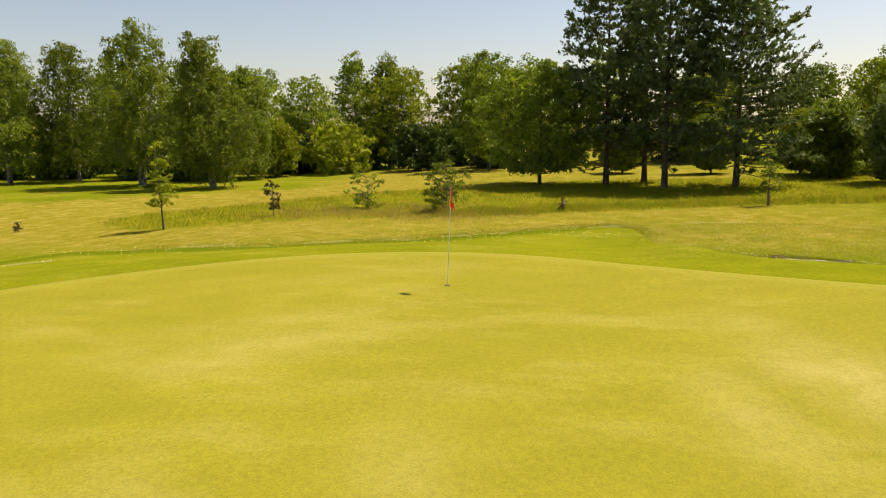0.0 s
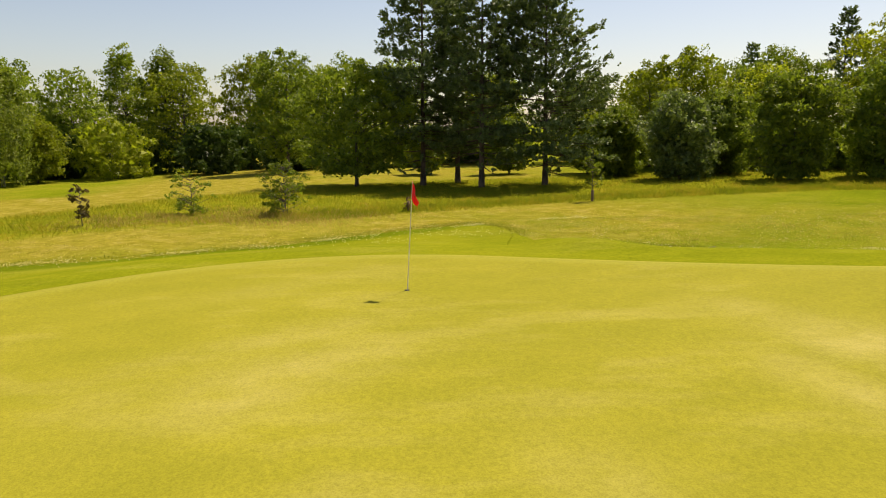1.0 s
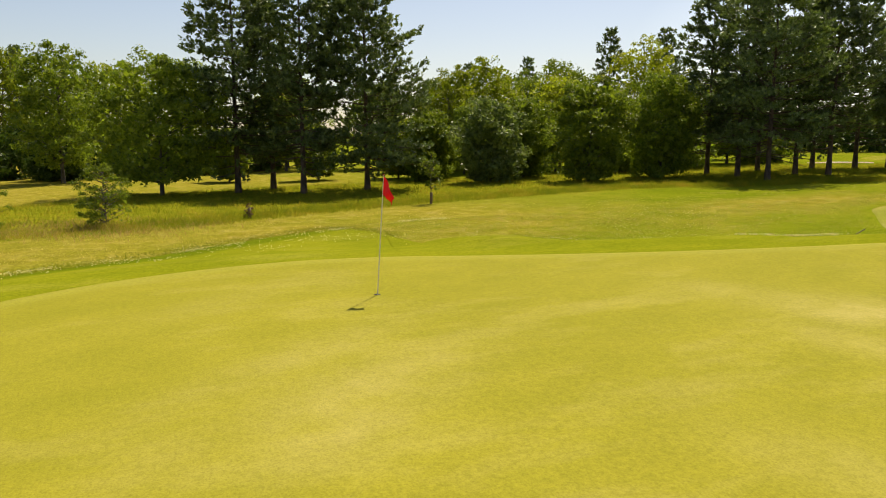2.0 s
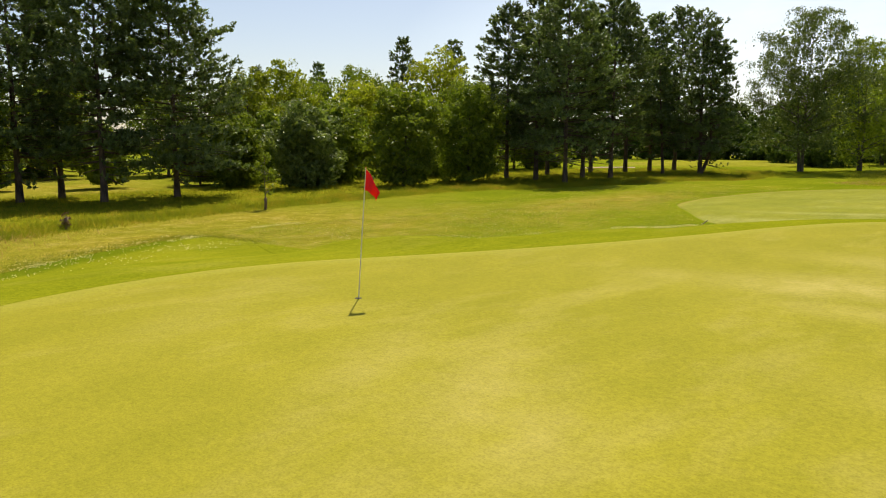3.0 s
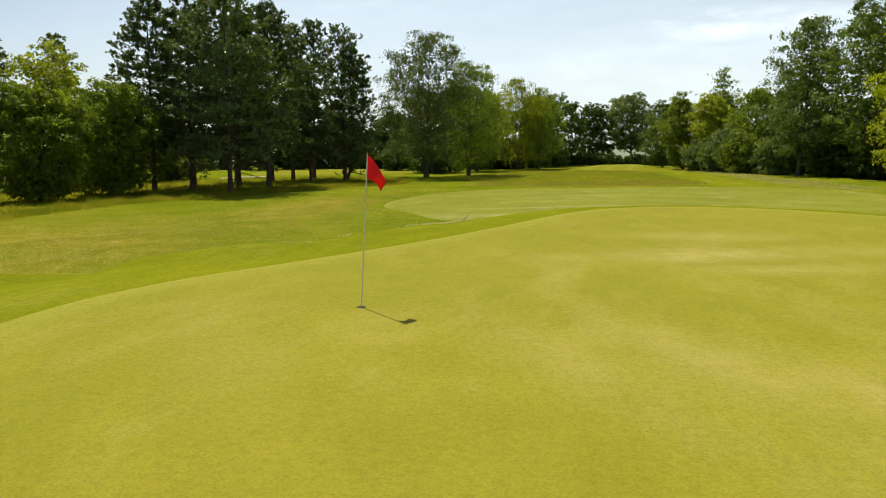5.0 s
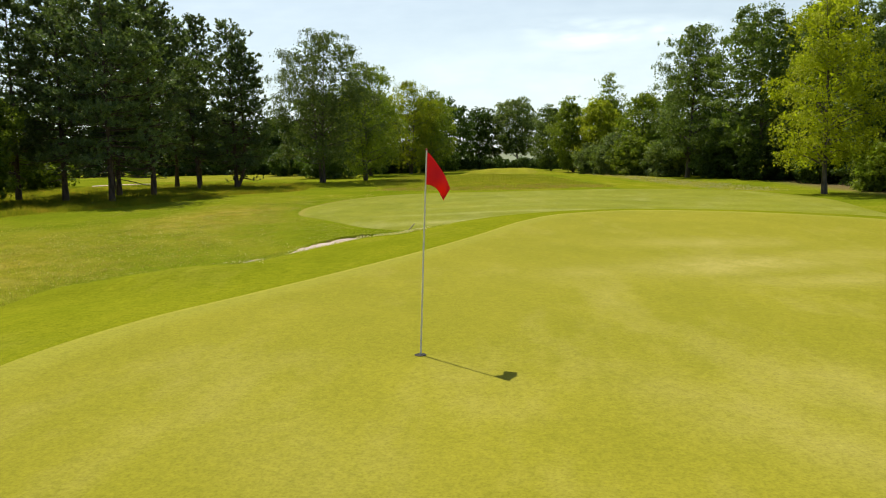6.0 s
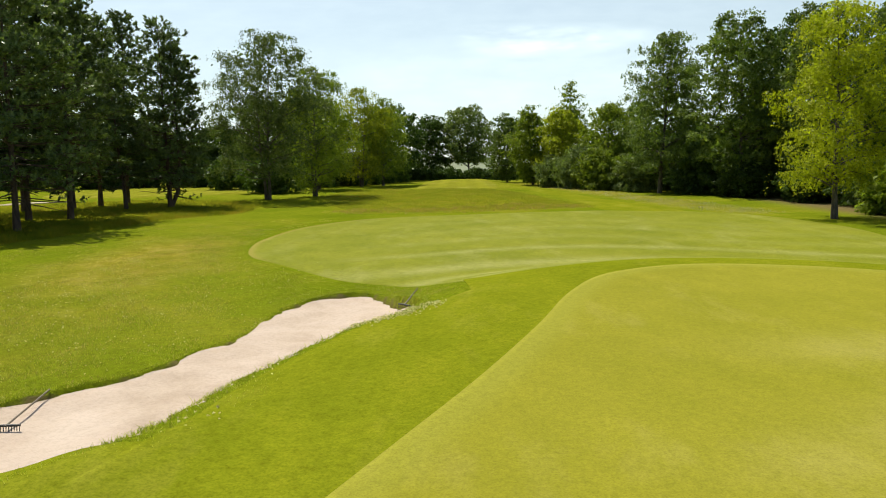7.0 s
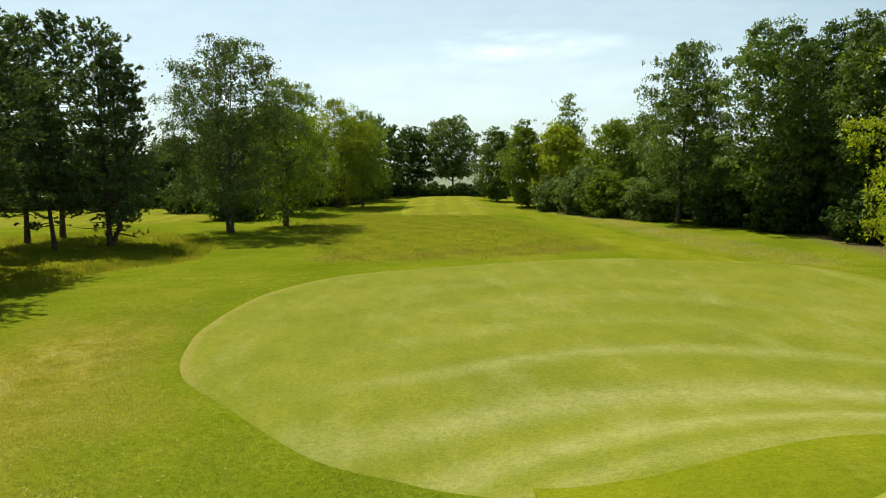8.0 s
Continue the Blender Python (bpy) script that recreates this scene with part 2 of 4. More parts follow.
FRINGE_LINE = spline([(-5.5, -17), (-7.4, -13), (-8.2, -8), (-10, -4.2), (-12.4, -1.2), (-14.2, 1.6), (-14.6, 3.6), (-12.6, 4.4), (-9.4, 3.7), (-6.8, 3.9), (-5.1, 4.6), (-4.65, 6.4), (-4.4, 8.4),
                      (-3.8, 10.4), (-3.0, 12.4), (-1.9, 14.2), (-1.05, 15.4), (-0.6, 16.3), (-0.6, 17.1), (-0.95, 17.8), (-1.3, 18.4), (-0.9, 19.4), (1.4, 19.2), (4.2, 20.0), (7.2, 19.9), (10.0, 18.8), (13.8, 16.2), (19, 11), (22, 0), (20, -12), (10, -18)])
APRON_LINE = spline([(-1.25, 18.2), (-3.2, 19.6), (-5.2, 20.8), (-7.6, 23.6), (-9.3, 25.8), (-10.2, 28.6), (-10.6, 32.2), (-10.0, 37.6), (-7.8, 41.6), (-5.0, 43.6),
                     (-1.5, 45.4), (3, 47.3), (9, 47.4), (16, 44), (18, 36), (17, 28), (15.5, 19), (13.4, 15.4), (10, 17.9), (7.2, 19.2), (4.2, 19.3), (1.4, 18.3), (0.2, 18.0)])
TALL_WEST = spline([(-13.5, -17), (-16.4, -10), (-18.6, -2), (-21, 4), (-23.3, 10.6), (-24.2, 18), (-24.6, 26), (-22, 32), (-20.6, 38), (-20, 45), (-17, 50), (-20, 60),
                    (-30, 66), (-42, 52), (-44, 30), (-41, 12), (-40, 2), (-33, -8), (-27, -16), (-19, -22)])
TALL_NORTH = spline([(-8.5, 47), (-4, 47.5), (1, 49), (6, 50.6), (8.4, 51.8), (6.4, 60), (4.6, 70), (2, 76), (-6, 78), (-10, 84), (-14, 78), (-14, 66), (-11, 54)])
FAR_GREEN_LINE = spline([(-47, 80), (-45, 90), (-34, 92), (-25, 89), (-22.5, 82), (-26, 74), (-36, 70), (-44, 72)])
PATH_LINE = spline([(8.8, 46.2), (13.2, 45.6), (11.2, 60), (8.6, 75), (6.4, 90), (4.4, 108), (3.0, 108), (4.6, 90), (6.4, 75), (8.0, 60)])
TEE_LINE = spline([(-6, 78), (-2, 76.5), (2.4, 77.5), (3.0, 95), (2.6, 120), (-1, 124), (-6.4, 120), (-6.6, 98)])


BANK_CREST = [(-7.0, 4.6), (-5.3, 5.2), (-4.8, 7.2), (-4.5, 8.6), (-3.9, 10.6), (-3.3, 12.0)]


def lip_distance(x, y):
    """Distance to the crest of the bank along the bunker's near side."""
    best = np.full(np.shape(x), 1e9)
    for (ax, ay), (bx, by) in zip(BANK_CREST, BANK_CREST[1:]):
        ex, ey = bx - ax, by - ay
        t = np.clip(((x - ax) * ex + (y - ay) * ey) / (ex * ex + ey * ey), 0, 1)
        best = np.minimum(best, np.hypot(x - ax - t * ex, y - ay - t * ey))
    return best


def land(x, y):
    """Height of the ground, without the bunker."""
    x, y = np.asarray(x, float), np.asarray(y, float)
    z = -0.70 + 0.0205 * np.log1p(np.exp(np.clip((y - 4) / 3, -30, 30))) * 3 * (1 - sstep(95, 150, y)) + 0.0205 * 110 * sstep(95, 150, y)
    fall = [np.log1p(np.exp(np.clip((edge - y) / 2.0, -30, 30))) for edge in (-11, -24)]
    z = z - 0.1 * (fall[0] - fall[1])
    d = outline_distance(GREEN_LINE, x, y)
    lift = 0.665 + 0.14 * sstep(4, 17, y) + 0.12 * sstep(-9, -14, y)
    z = z + lift * (1 - sstep(1.0, 6.6, d)) * (1 - 0.06 * sstep(0, 2, d))
    z = z - 0.19 * np.exp(-((x + 6.6) / 3.6) ** 2 - ((y - 15.8) / 5.2) ** 2) * sstep(-4.2, -6.0, x - 0.35 * (y - 11))
    z = z + (0.12 + 0.17 * sstep(7.4, 5.2, y)) * np.exp(-(np.minimum(lip_distance(x, y), 9) / 1.0) ** 2)
    z = z + 0.05 * np.sin(x * 0.31 + 1.0) * np.sin(y * 0.23) * sstep(1, 9, d)
    z = z + 0.55 * sstep(46, 62, y) * sstep(8, 2, np.abs(x + 1)) * (1 - sstep(118, 126, y)) * 0.6
    z = z + 16.0 * sstep(170, 900, y) + 6.0 * sstep(90, 400, -x)
    return z


def land_at(x, y):
    return float(land(np.array([x]), np.array([y]))[0])


def mesh_object(name, verts, faces, mat, smooth=True):
    me = bpy.data.meshes.new(name)
    me.from_pydata([tuple(v) for v in verts], [], [tuple(int(i) for i in f) for f in faces])
    me.materials.append(mat)
    if smooth:
        me.shade_smooth()
    me.update()
    return new(name, me)


def sand_level(x, y):
    ripple = 0.012 * np.sin(x * 3.1 + y * 1.7) + 0.01 * np.sin(y * 5.3 - x * 2.2)
    return -0.83 + 0.017 * (y - 8) + ripple


def lines(*parts):
    out = []
    for a, b, step in parts:
        out += list(np.arange(a, b, step))
    return np.array(out + [parts[-1][1]])


def build_ground():
    xs = lines((-2200, -300, 190), (-300, -100, 20), (-100, -46, 3), (-46, -11, 0.9), (-11, 0.4, 0.115), (0.4, 24, 0.6), (24, 60, 3), (60, 300, 24), (300, 2200, 190))
    ys = lines((-2200, -300, 190), (-300, -60, 24), (-60, -26, 3), (-26, 2, 0.7), (2, 21, 0.115), (21, 60, 0.6), (60, 150, 1.5), (150, 300, 15), (300, 2400, 150))
    X, Y = np.meshgrid(xs, ys)
    Z = land(X, Y)
    db = outline_distance(BUNKER_LINE, X, Y)
    jag = 0.09 * np.sin(X * 5.3 + Y * 2.1) + 0.08 * np.sin(Y * 9.1 - X * 4.3) + 0.03 * np.sin(Y * 13 + X * 10)
    cut = sstep(0.03, -0.15, db + jag * 0.6)
    Z = Z * (1 - cut) + np.minimum(Z, sand_level(X, Y) - 0.12) * cut
    nx, ny = len(xs), len(ys)
    verts = np.stack([X.ravel(), Y.ravel(), Z.ravel()], 1)
    idx = np.arange(nx * ny).reshape(ny, nx)
    quads = np.stack([idx[:-1, :-1], idx[:-1, 1:], idx[1:, 1:], idx[1:, :-1]], -1).reshape(-1, 4)
    me = bpy.data.meshes.new("ground")
    me.vertices.add(len(verts))
    me.vertices.foreach_set("co", verts.ravel())
    me.loops.add(quads.size)
    me.loops.foreach_set("vertex_index", quads.ravel().astype(np.int32))
    me.polygons.add(len(quads))
    me.polygons.foreach_set("loop_start", np.arange(0, quads.size, 4, dtype=np.int32))
    me.update(calc_edges=True)
    tall = np.maximum(1 - sstep(-0.6, 0.8, outline_distance(TALL_WEST, X, Y)), 1 - sstep(-0.6, 0.8, outline_distance(TALL_NORTH, X, Y)))
    dg = outline_distance(GREEN_LINE, X, Y)
    dry = 0.42 * sstep(3.5, 7.5, dg) * sstep(-6, -12, X) * sstep(30, 5, Y) + 0.6 * np.exp(-((X + 13.4) / 2.6) ** 2 - ((Y - 27) / 7) ** 2)
    dry += 0.15 * sstep(-4, -12, Y) * sstep(-4, -10, X) + 0.1 * sstep(60, 100, Y)
    verge = 17 - (Y - 45) * 0.17
    # wood-edge grass is green; its darker tone also stands for tree shade
    edge = -36 + 0.78 * np.clip(-24 - Y, 0, 16)
    dry *= 1 - 0.95 * sstep(1.0, -1.5, X - edge) * sstep(-16, -24, Y)
    dry += 0.32 * np.exp(-((X - verge) / 2.6) ** 2) * sstep(42, 50, Y) * (1 - sstep(100, 112, Y))
    dry -= 0.35 * (1 - sstep(2.0, 6.0, dg))
    soil = np.where(np.abs(db + 0.14) < 0.1, 0.75, 0.0) * sstep(-2.6, -4.4, X - 0.12 * (Y - 10))
    soil = np.maximum(soil, sstep(21, 25, X) * sstep(32, 38, Y) * (1 - sstep(60, 75, Y)))
    col = me.color_attributes.new("zone", "FLOAT_COLOR", "POINT")
    # alpha marks the far field, coloured paler and greyer for distance haze
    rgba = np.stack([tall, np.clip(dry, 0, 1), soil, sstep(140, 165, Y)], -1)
    col.data.foreach_set("color", rgba.ravel().astype(np.float32))
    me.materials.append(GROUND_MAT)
    me.shade_smooth()
    ob = new("ground", me)
    tagged(ob, "rolling rough grass, straw-dry in places, around the green", "grass ground", kind="structure")


def patch_of_land(name, line, lift, mat, label, category, height=None, step=None, soft_edge=0.0):
    """A sheet that fills a closed line and lies on the land."""
    c = line.mean(0)
    size = np.sqrt(((line - c) ** 2).sum(1)).max()
    rings = max(6, int(size / (step or 0.5)))
    verts, faces = [], []
    n = len(line)
    for k in range(rings):
        f = 1 - (k - 1 + 0.12) / (rings - 1 + 0.12) if k else 1.0
        verts.append(c + (line - c) * f)
    verts = np.concatenate(verts + [c[None]])
    for k in range(rings - 1):
        for i in range(n):
            j = (i + 1) % n
            faces.append((k * n + i, k * n + j, (k + 1) * n + j, (k + 1) * n + i))
    for i in range(n):
        faces.append(((rings - 1) * n + i, (rings - 1) * n + (i + 1) % n, rings * n))
    z = (height(verts) if height else land(verts[:, 0], verts[:, 1])) + lift
    if soft_edge:
        z -= (lift - 0.004) * (1 - sstep(0, soft_edge, -outline_distance(line, verts[:, 0], verts[:, 1])))
        z[:n] -= 0.01
    elif not height:
        z[:n] -= lift + 0.006
    verts = np.column_stack([verts, z])
    ob = mesh_object(name, verts, faces, mat)
    return tagged(ob, label, category, kind="structure")


def keep_shade(ob, name, value):
    layer = ob.data.color_attributes.new(name, "FLOAT_COLOR", "POINT")
    layer.data.foreach_set("color", np.repeat(value[:, None], 4, 1).astype(np.float32).ravel())


build_ground()
fringe = patch_of_land("fringe", FRINGE_LINE, 0.022, FRINGE_MAT, "closely mown green collar around the putting green", "turf")
green = patch_of_land("putting_green", GREEN_LINE, 0.036, GREEN_MAT, "yellow-green putting green of very short dry turf", "putting green", step=0.3)
GX, GY = np.array([v.co[:2] for v in green.data.vertices]).T
worn = np.zeros(len(GX))
for wx, wy, along, across, turn, amount in WORN:
    u = (GX - wx) * math.cos(turn) + (GY - wy) * math.sin(turn)
    v = (GY - wy) * math.cos(turn) - (GX - wx) * math.sin(turn)
    worn = np.maximum(worn, amount * np.exp(-(u / along) ** 2 - (v / across) ** 2))
keep_shade(green, "worn", worn)
RX, RY = np.array([v.co[:2] for v in fringe.data.vertices]).T
keep_shade(fringe, "worn", np.zeros(len(RX)))
keep_shade(fringe, "rim", (1 - sstep(0.45, 1.2, -outline_distance(FRINGE_LINE, RX, RY))) * sstep(-3.0, -5.5, RX) * sstep(3.4, 1.4, RY) * 1.4)
keep_shade(green, "rim", 1 - sstep(0.25, 0.75, -outline_distance(GREEN_LINE, GX, GY)))
fairway = patch_of_land("fairway", APRON_LINE, 0.042, APRON_MAT, "mown fairway with curved pale stripes", "fairway", step=0.3, soft_edge=0.9)
FX, FY = np.array([v.co[:2] for v in fairway.data.vertices]).T
bend = np.abs(FX - 3.8)
across = FY + np.where(bend < 6, bend ** 2 / 19, 36 / 19 + (bend - 6) * 0.5)
band = np.zeros(len(FX))
for middle, half, amount in [(28.1, 0.5, 0.6), (24.35, 0.8, 0.75), (21.6, 0.65, 0.7), (19.7, 0.45, 0.45), (31.8, 0.7, 0.2), (36.0, 0.9, 0.2), (40.5, 1.0, 0.15)]:
    band = np.maximum(band, amount * np.exp(-((across - middle) / half) ** 2))
keep_shade(fairway, "worn", band * sstep(-7.5, -2.0, FX))
keep_shade(fairway, "rim", (1 - sstep(0.05, 0.4, -outline_distance(APRON_LINE, FX, FY))) * sstep(-3.5, -6.5, FX) * sstep(23.5, 27.0, FY))
patch_of_land("putting_green", FAR_GREEN_LINE, 0.05, TEE_MAT, "neighbouring pale green beyond the pines", "putting green", step=1.5)
patch_of_land("mown_path", PATH_LINE, 0.04, FRINGE_MAT, "mown grass path climbing beside the bank", "path", step=0.6, soft_edge=0.7)
patch_of_land("tee", TEE_LINE, 0.05, TEE_MAT, "raised mown tee strip running to the hedge", "tee", step=1.0, soft_edge=0.8)
FAR_SAND = spline([(-40.6, 59.4), (-39.6, 61.8), (-37.2, 63.6), (-36.2, 62.9), (-38.0, 60.9), (-39.5, 59.0)])
patch_of_land("bunker", FAR_SAND, 0.06, SAND_MAT, "small sand bunker on the neighbouring hole", "sand bunker", step=0.5)


def sand_height(v):
    d = outline_distance(BUNKER_LINE, v[:, 0], v[:, 1])
    far_side = np.maximum(sstep(-3.4, -5.4, v[:, 0] - 0.35 * (v[:, 1] - 11)), sstep(15.5, 17.2, v[:, 1]))
    tip = 0.9 * np.exp(-((v[:, 0] + 2.5) ** 2 + (v[:, 1] - 15.2) ** 2) / 1.3)
    low = sand_level(v[:, 0], v[:, 1])
    low = low + np.maximum(0, land(v[:, 0], v[:, 1]) - 0.1 - low) * tip
    return low + (0.03 + 0.02 * far_side + 0.025 * far_side * sstep(11, 8.5, v[:, 1])) * sstep(-1.0, 0.05, d)


grown = BUNKER_LINE + (BUNKER_LINE - BUNKER_LINE.mean(0)) * 0.03
patch_of_land("bunker", grown, 0.0, SAND_MAT, "pale pinkish sand bunker with a cut turf lip", "sand bunker", height=sand_height, step=0.25)


# ---- trees ----
def tube(path, radii, sides=6):
    path = [Vector(p) for p in path]
    verts, faces = [], []
    for i, p in enumerate(path):
        d = (path[min(i + 1, len(path) - 1)] - path[max(i - 1, 0)]).normalized()
        a = d.orthogonal().normalized()
        b = d.cross(a)
        for k in range(sides):
            w = 2 * math.pi * k / sides
            verts.append(p + (a * math.cos(w) + b * math.sin(w)) * radii[i])
    for i in range(len(path) - 1):
        for k in range(sides):
            q = (k + 1) % sides
            faces.append((i * sides + k, i * sides + q, (i + 1) * sides + q, (i + 1) * sides + k))
    return verts, faces


class Wood:
    """Gathers trunk and limbs into one mesh."""

    def __init__(self):
        self.verts, self.faces = [], []

    def add(self, path, radii, sides=6):
        v, f = tube(path, radii, sides)
        n = len(self.verts)
        self.verts += v
        self.faces += [tuple(i + n for i in q) for q in f]


def triangles(name, corners, mat):
    """One mesh of loose triangles; corners is (n, 3, 3)."""
    n = len(corners)
    me = bpy.data.meshes.new(name)
    me.vertices.add(n * 3)
    me.vertices.foreach_set("co", corners.astype(np.float32).ravel())
    me.loops.add(n * 3)
    me.loops.foreach_set("vertex_index", np.arange(n * 3, dtype=np.int32))
    me.polygons.add(n)
    me.polygons.foreach_set("loop_start", np.arange(0, n * 3, 3, dtype=np.int32))
    me.update(calc_edges=True)
    me.materials.append(mat)
    return me


def leaves(rng, centres, facing, size, hang=0.5):
    """Loose leaf triangles of about that size at the centres, their faces turned roughly the way given, their tips hanging."""
    n = len(centres)
    nrm = facing + rng.normal(0, 0.5, (n, 3))
    nrm /= np.maximum(np.linalg.norm(nrm, axis=1), 1e-6)[:, None]
    a = rng.normal(0, 1, (n, 3)) + facing * 0.4
    a[:, 2] -= hang
    a -= nrm * (a * nrm).sum(1)[:, None]
    a /= np.maximum(np.linalg.norm(a, axis=1), 1e-6)[:, None]
    b = np.cross(nrm, a)
    s = size * rng.uniform(0.6, 1.35, (n, 1))
    return np.stack([centres + a * s * 0.62, centres - a * s * 0.4 + b * s * 0.4, centres - a * s * 0.4 - b * s * 0.4], 1)


def spray(rng, centre, radius, n, flat=0.72, lobes=7):
    """Points on the lumpy shell of one bough, and the way each faces."""
    knobs = rng.normal(0, 1, (lobes, 3))
    knobs[:, 2] = knobs[:, 2] * 0.8 + 0.25
    knobs /= np.linalg.norm(knobs, axis=1)[:, None]
    reach = rng.uniform(0.7, 1.2, lobes)
    which = rng.integers(0, lobes, n)
    local = rng.normal(0, 1, (n, 3))
    local /= np.linalg.norm(local, axis=1)[:, None]
    p = knobs[which] * (0.62 * reach[which])[:, None] + local * (0.42 * rng.uniform(0.45, 1.0, n) ** 0.5)[:, None]
    facing = local * 0.75 + knobs[which] * 0.55 + np.array([0, 0, 0.3])
    p[:, 2] *= flat
    return centre + p * radius, facing / np.linalg.norm(facing, axis=1)[:, None]


def finish_tree(name, x, y, wood, bark, corners, leaf, label, category, group=""):
    root = new(name)
    root.location = (x, y, land_at(x, y) - 0.04)
    trunk = mesh_object("trunk", wood.verts, wood.faces, BARK[bark])
    trunk.parent = root
    crown = new("crown", triangles("crown", corners, LEAF[leaf]))
    crown.parent = root
    return tagged(root, label, category, group)


PROFILE = {
    "round": lambda t: np.sqrt(np.clip(1 - (2 * t - 0.92) ** 2 / 1.25, 0.02, 1)),
    "oval": lambda t: np.clip(np.sin(np.pi * np.clip(0.1 + 0.9 * t, 0, 1)), 0.03, 1) ** 0.7,
    "tall": lambda t: np.clip(1.1 * (1 - t) ** 0.42 * np.minimum(1, 0.6 + 1.6 * t), 0.05, 1),
}


def broadleaf(name, x, y, H, W, seed, leaf, label, category, profile="round", base=0.22, count=9000, size=0.17, clumps=90, clump=0.75,
              bark="oak", weep=0.0, stems=1, inner=0.16, group=""):
    """A tree with a leaning, forking trunk, limbs to every clump, and a lumpy crown of loose leaves."""
    rng = np.random.default_rng(seed)
    wood = Wood()
    if H > 3.2:
        count, size, clumps = int(count * 1.25), size * 1.04, int(clumps * 1.35)
    lean = rng.normal(0, 0.025, 2) * H
    top = np.array([lean[0], lean[1], H * 0.93])
    r0 = 0.0115 * H + 0.02 if H > 4.5 else 0.009 * H + 0.008

    def stem_at(f):
        wob = 0.012 * H * np.array([math.sin(f * 5 + seed), math.cos(f * 4 + seed * 2), 0])
        return top * f + wob * f

    for s in range(stems):
        way = rng.uniform(0, 2 * math.pi)
        off = np.array([0, 0, 0]) if s == 0 else np.array([math.cos(way), math.sin(way), 0]) * 0.035 * W
        fs = np.linspace(0, 1, 9)
        pts = [stem_at(f * (0.8 if s else 1.0)) + off * (1.0 + 3.5 * f) for f in fs]
        pts[0] = pts[0] - np.array([0, 0, 0.15])
        rad = [r0 * (1.35 if f == 0 else (1 - 0.9 * f)) / (1 + 0.35 * (stems - 1)) for f in fs]
        wood.add(pts, rad, 8)
    ts = rng.uniform(0, 1, clumps * 3)
    prof = PROFILE[profile](ts)
    ts = ts[rng.uniform(0, 1, len(ts)) < prof][:clumps]
    az = rng.uniform(0, 2 * np.pi, len(ts))
    lobe = 1 + 0.2 * np.sin(az * 3 + seed) * np.sin(ts * 7 + seed * 1.7) + 0.12 * np.sin(az * 5 + ts * 11 + seed)
    rad = PROFILE[profile](ts) * W / 2 * lobe * np.sqrt(rng.uniform(0.04, 1.0, len(ts)))
    z = H * (base + (1 - base) * ts) - clump * 0.3
    C = np.stack([rad * np.cos(az) + lean[0] * ts, rad * np.sin(az) + lean[1] * ts, z], 1)
    for k in range(min(len(C), 12 if base == 0.0 else 80)):
        c = C[k]
        f = float(np.clip((c[2] - 0.35 * math.hypot(c[0], c[1])) / (H * 0.93), base * 0.75, 0.95))
        a = stem_at(f)
        mid = (a + c) / 2 + np.array([0, 0, 0.06 * H * rng.uniform(-0.3, 0.8)])
        rr = max(0.018, r0 * 0.42 * (1 - f * 0.75))
        wood.add([a, mid, c], [rr, rr * 0.6, rr * 0.2], 4)
    share = rng.uniform(0.55, 1.35, len(C))
    share *= count / share.sum()
    spots, ways = [], []
    for c, n in zip(C, share.astype(int) + 3):
        cr = clump * rng.uniform(0.65, 1.3)
        p, f = spray(rng, c, cr, n)
        if weep:
            # hanging twigs: most leaves slide down strands below the bough
            strand = rng.integers(0, 11, n)
            sx = rng.normal(0, cr * 0.6, (11, 2))
            drop = rng.uniform(0, 1, n) * weep * rng.uniform(0.35, 1.25, 11)[strand]
            slide = rng.uniform(0, 1, n) < 0.62
            hung = np.column_stack([c[:2] + sx[strand] * (1 + 0.15 * drop)[:, None] + rng.normal(0, 0.07, (n, 2)), c[2] + 0.25 * cr - drop + rng.normal(0, 0.08, n)])
            p = np.where(slide[:, None], hung, p)
            out = np.column_stack([p[:, :2] - 0.4 * c[:2], np.full(n, 0.5)])
            f = np.where(slide[:, None], out / np.linalg.norm(out, axis=1)[:, None], f)
        spots.append(p)
        ways.append(f)
    P, F = np.concatenate(spots), np.concatenate(ways)
    keep = P[:, 2] > 0.1
    corners = leaves(rng, P[keep], F[keep], size, 1.2 if weep else 0.5)
    if inner:
        # twig clusters in the shaded heart of the crown
        k = int(count * inner)
        t = rng.uniform(0.02, 0.92, k)
        az = rng.uniform(0, 2 * np.pi, k)
        r = PROFILE[profile](t) * W / 2 * 0.8 * np.sqrt(rng.uniform(0, 1, k))
        heart = np.stack([r * np.cos(az) + lean[0] * t, r * np.sin(az) + lean[1] * t, H * (base + (1 - base) * t) - 0.3], 1)
        heart = heart[heart[:, 2] > 0.25]
        corners = np.concatenate([corners, leaves(rng, heart, rng.normal(0, 1, heart.shape), size * 1.9)])
    return finish_tree(name, x, y, wood, bark, corners, leaf, label, category, group)


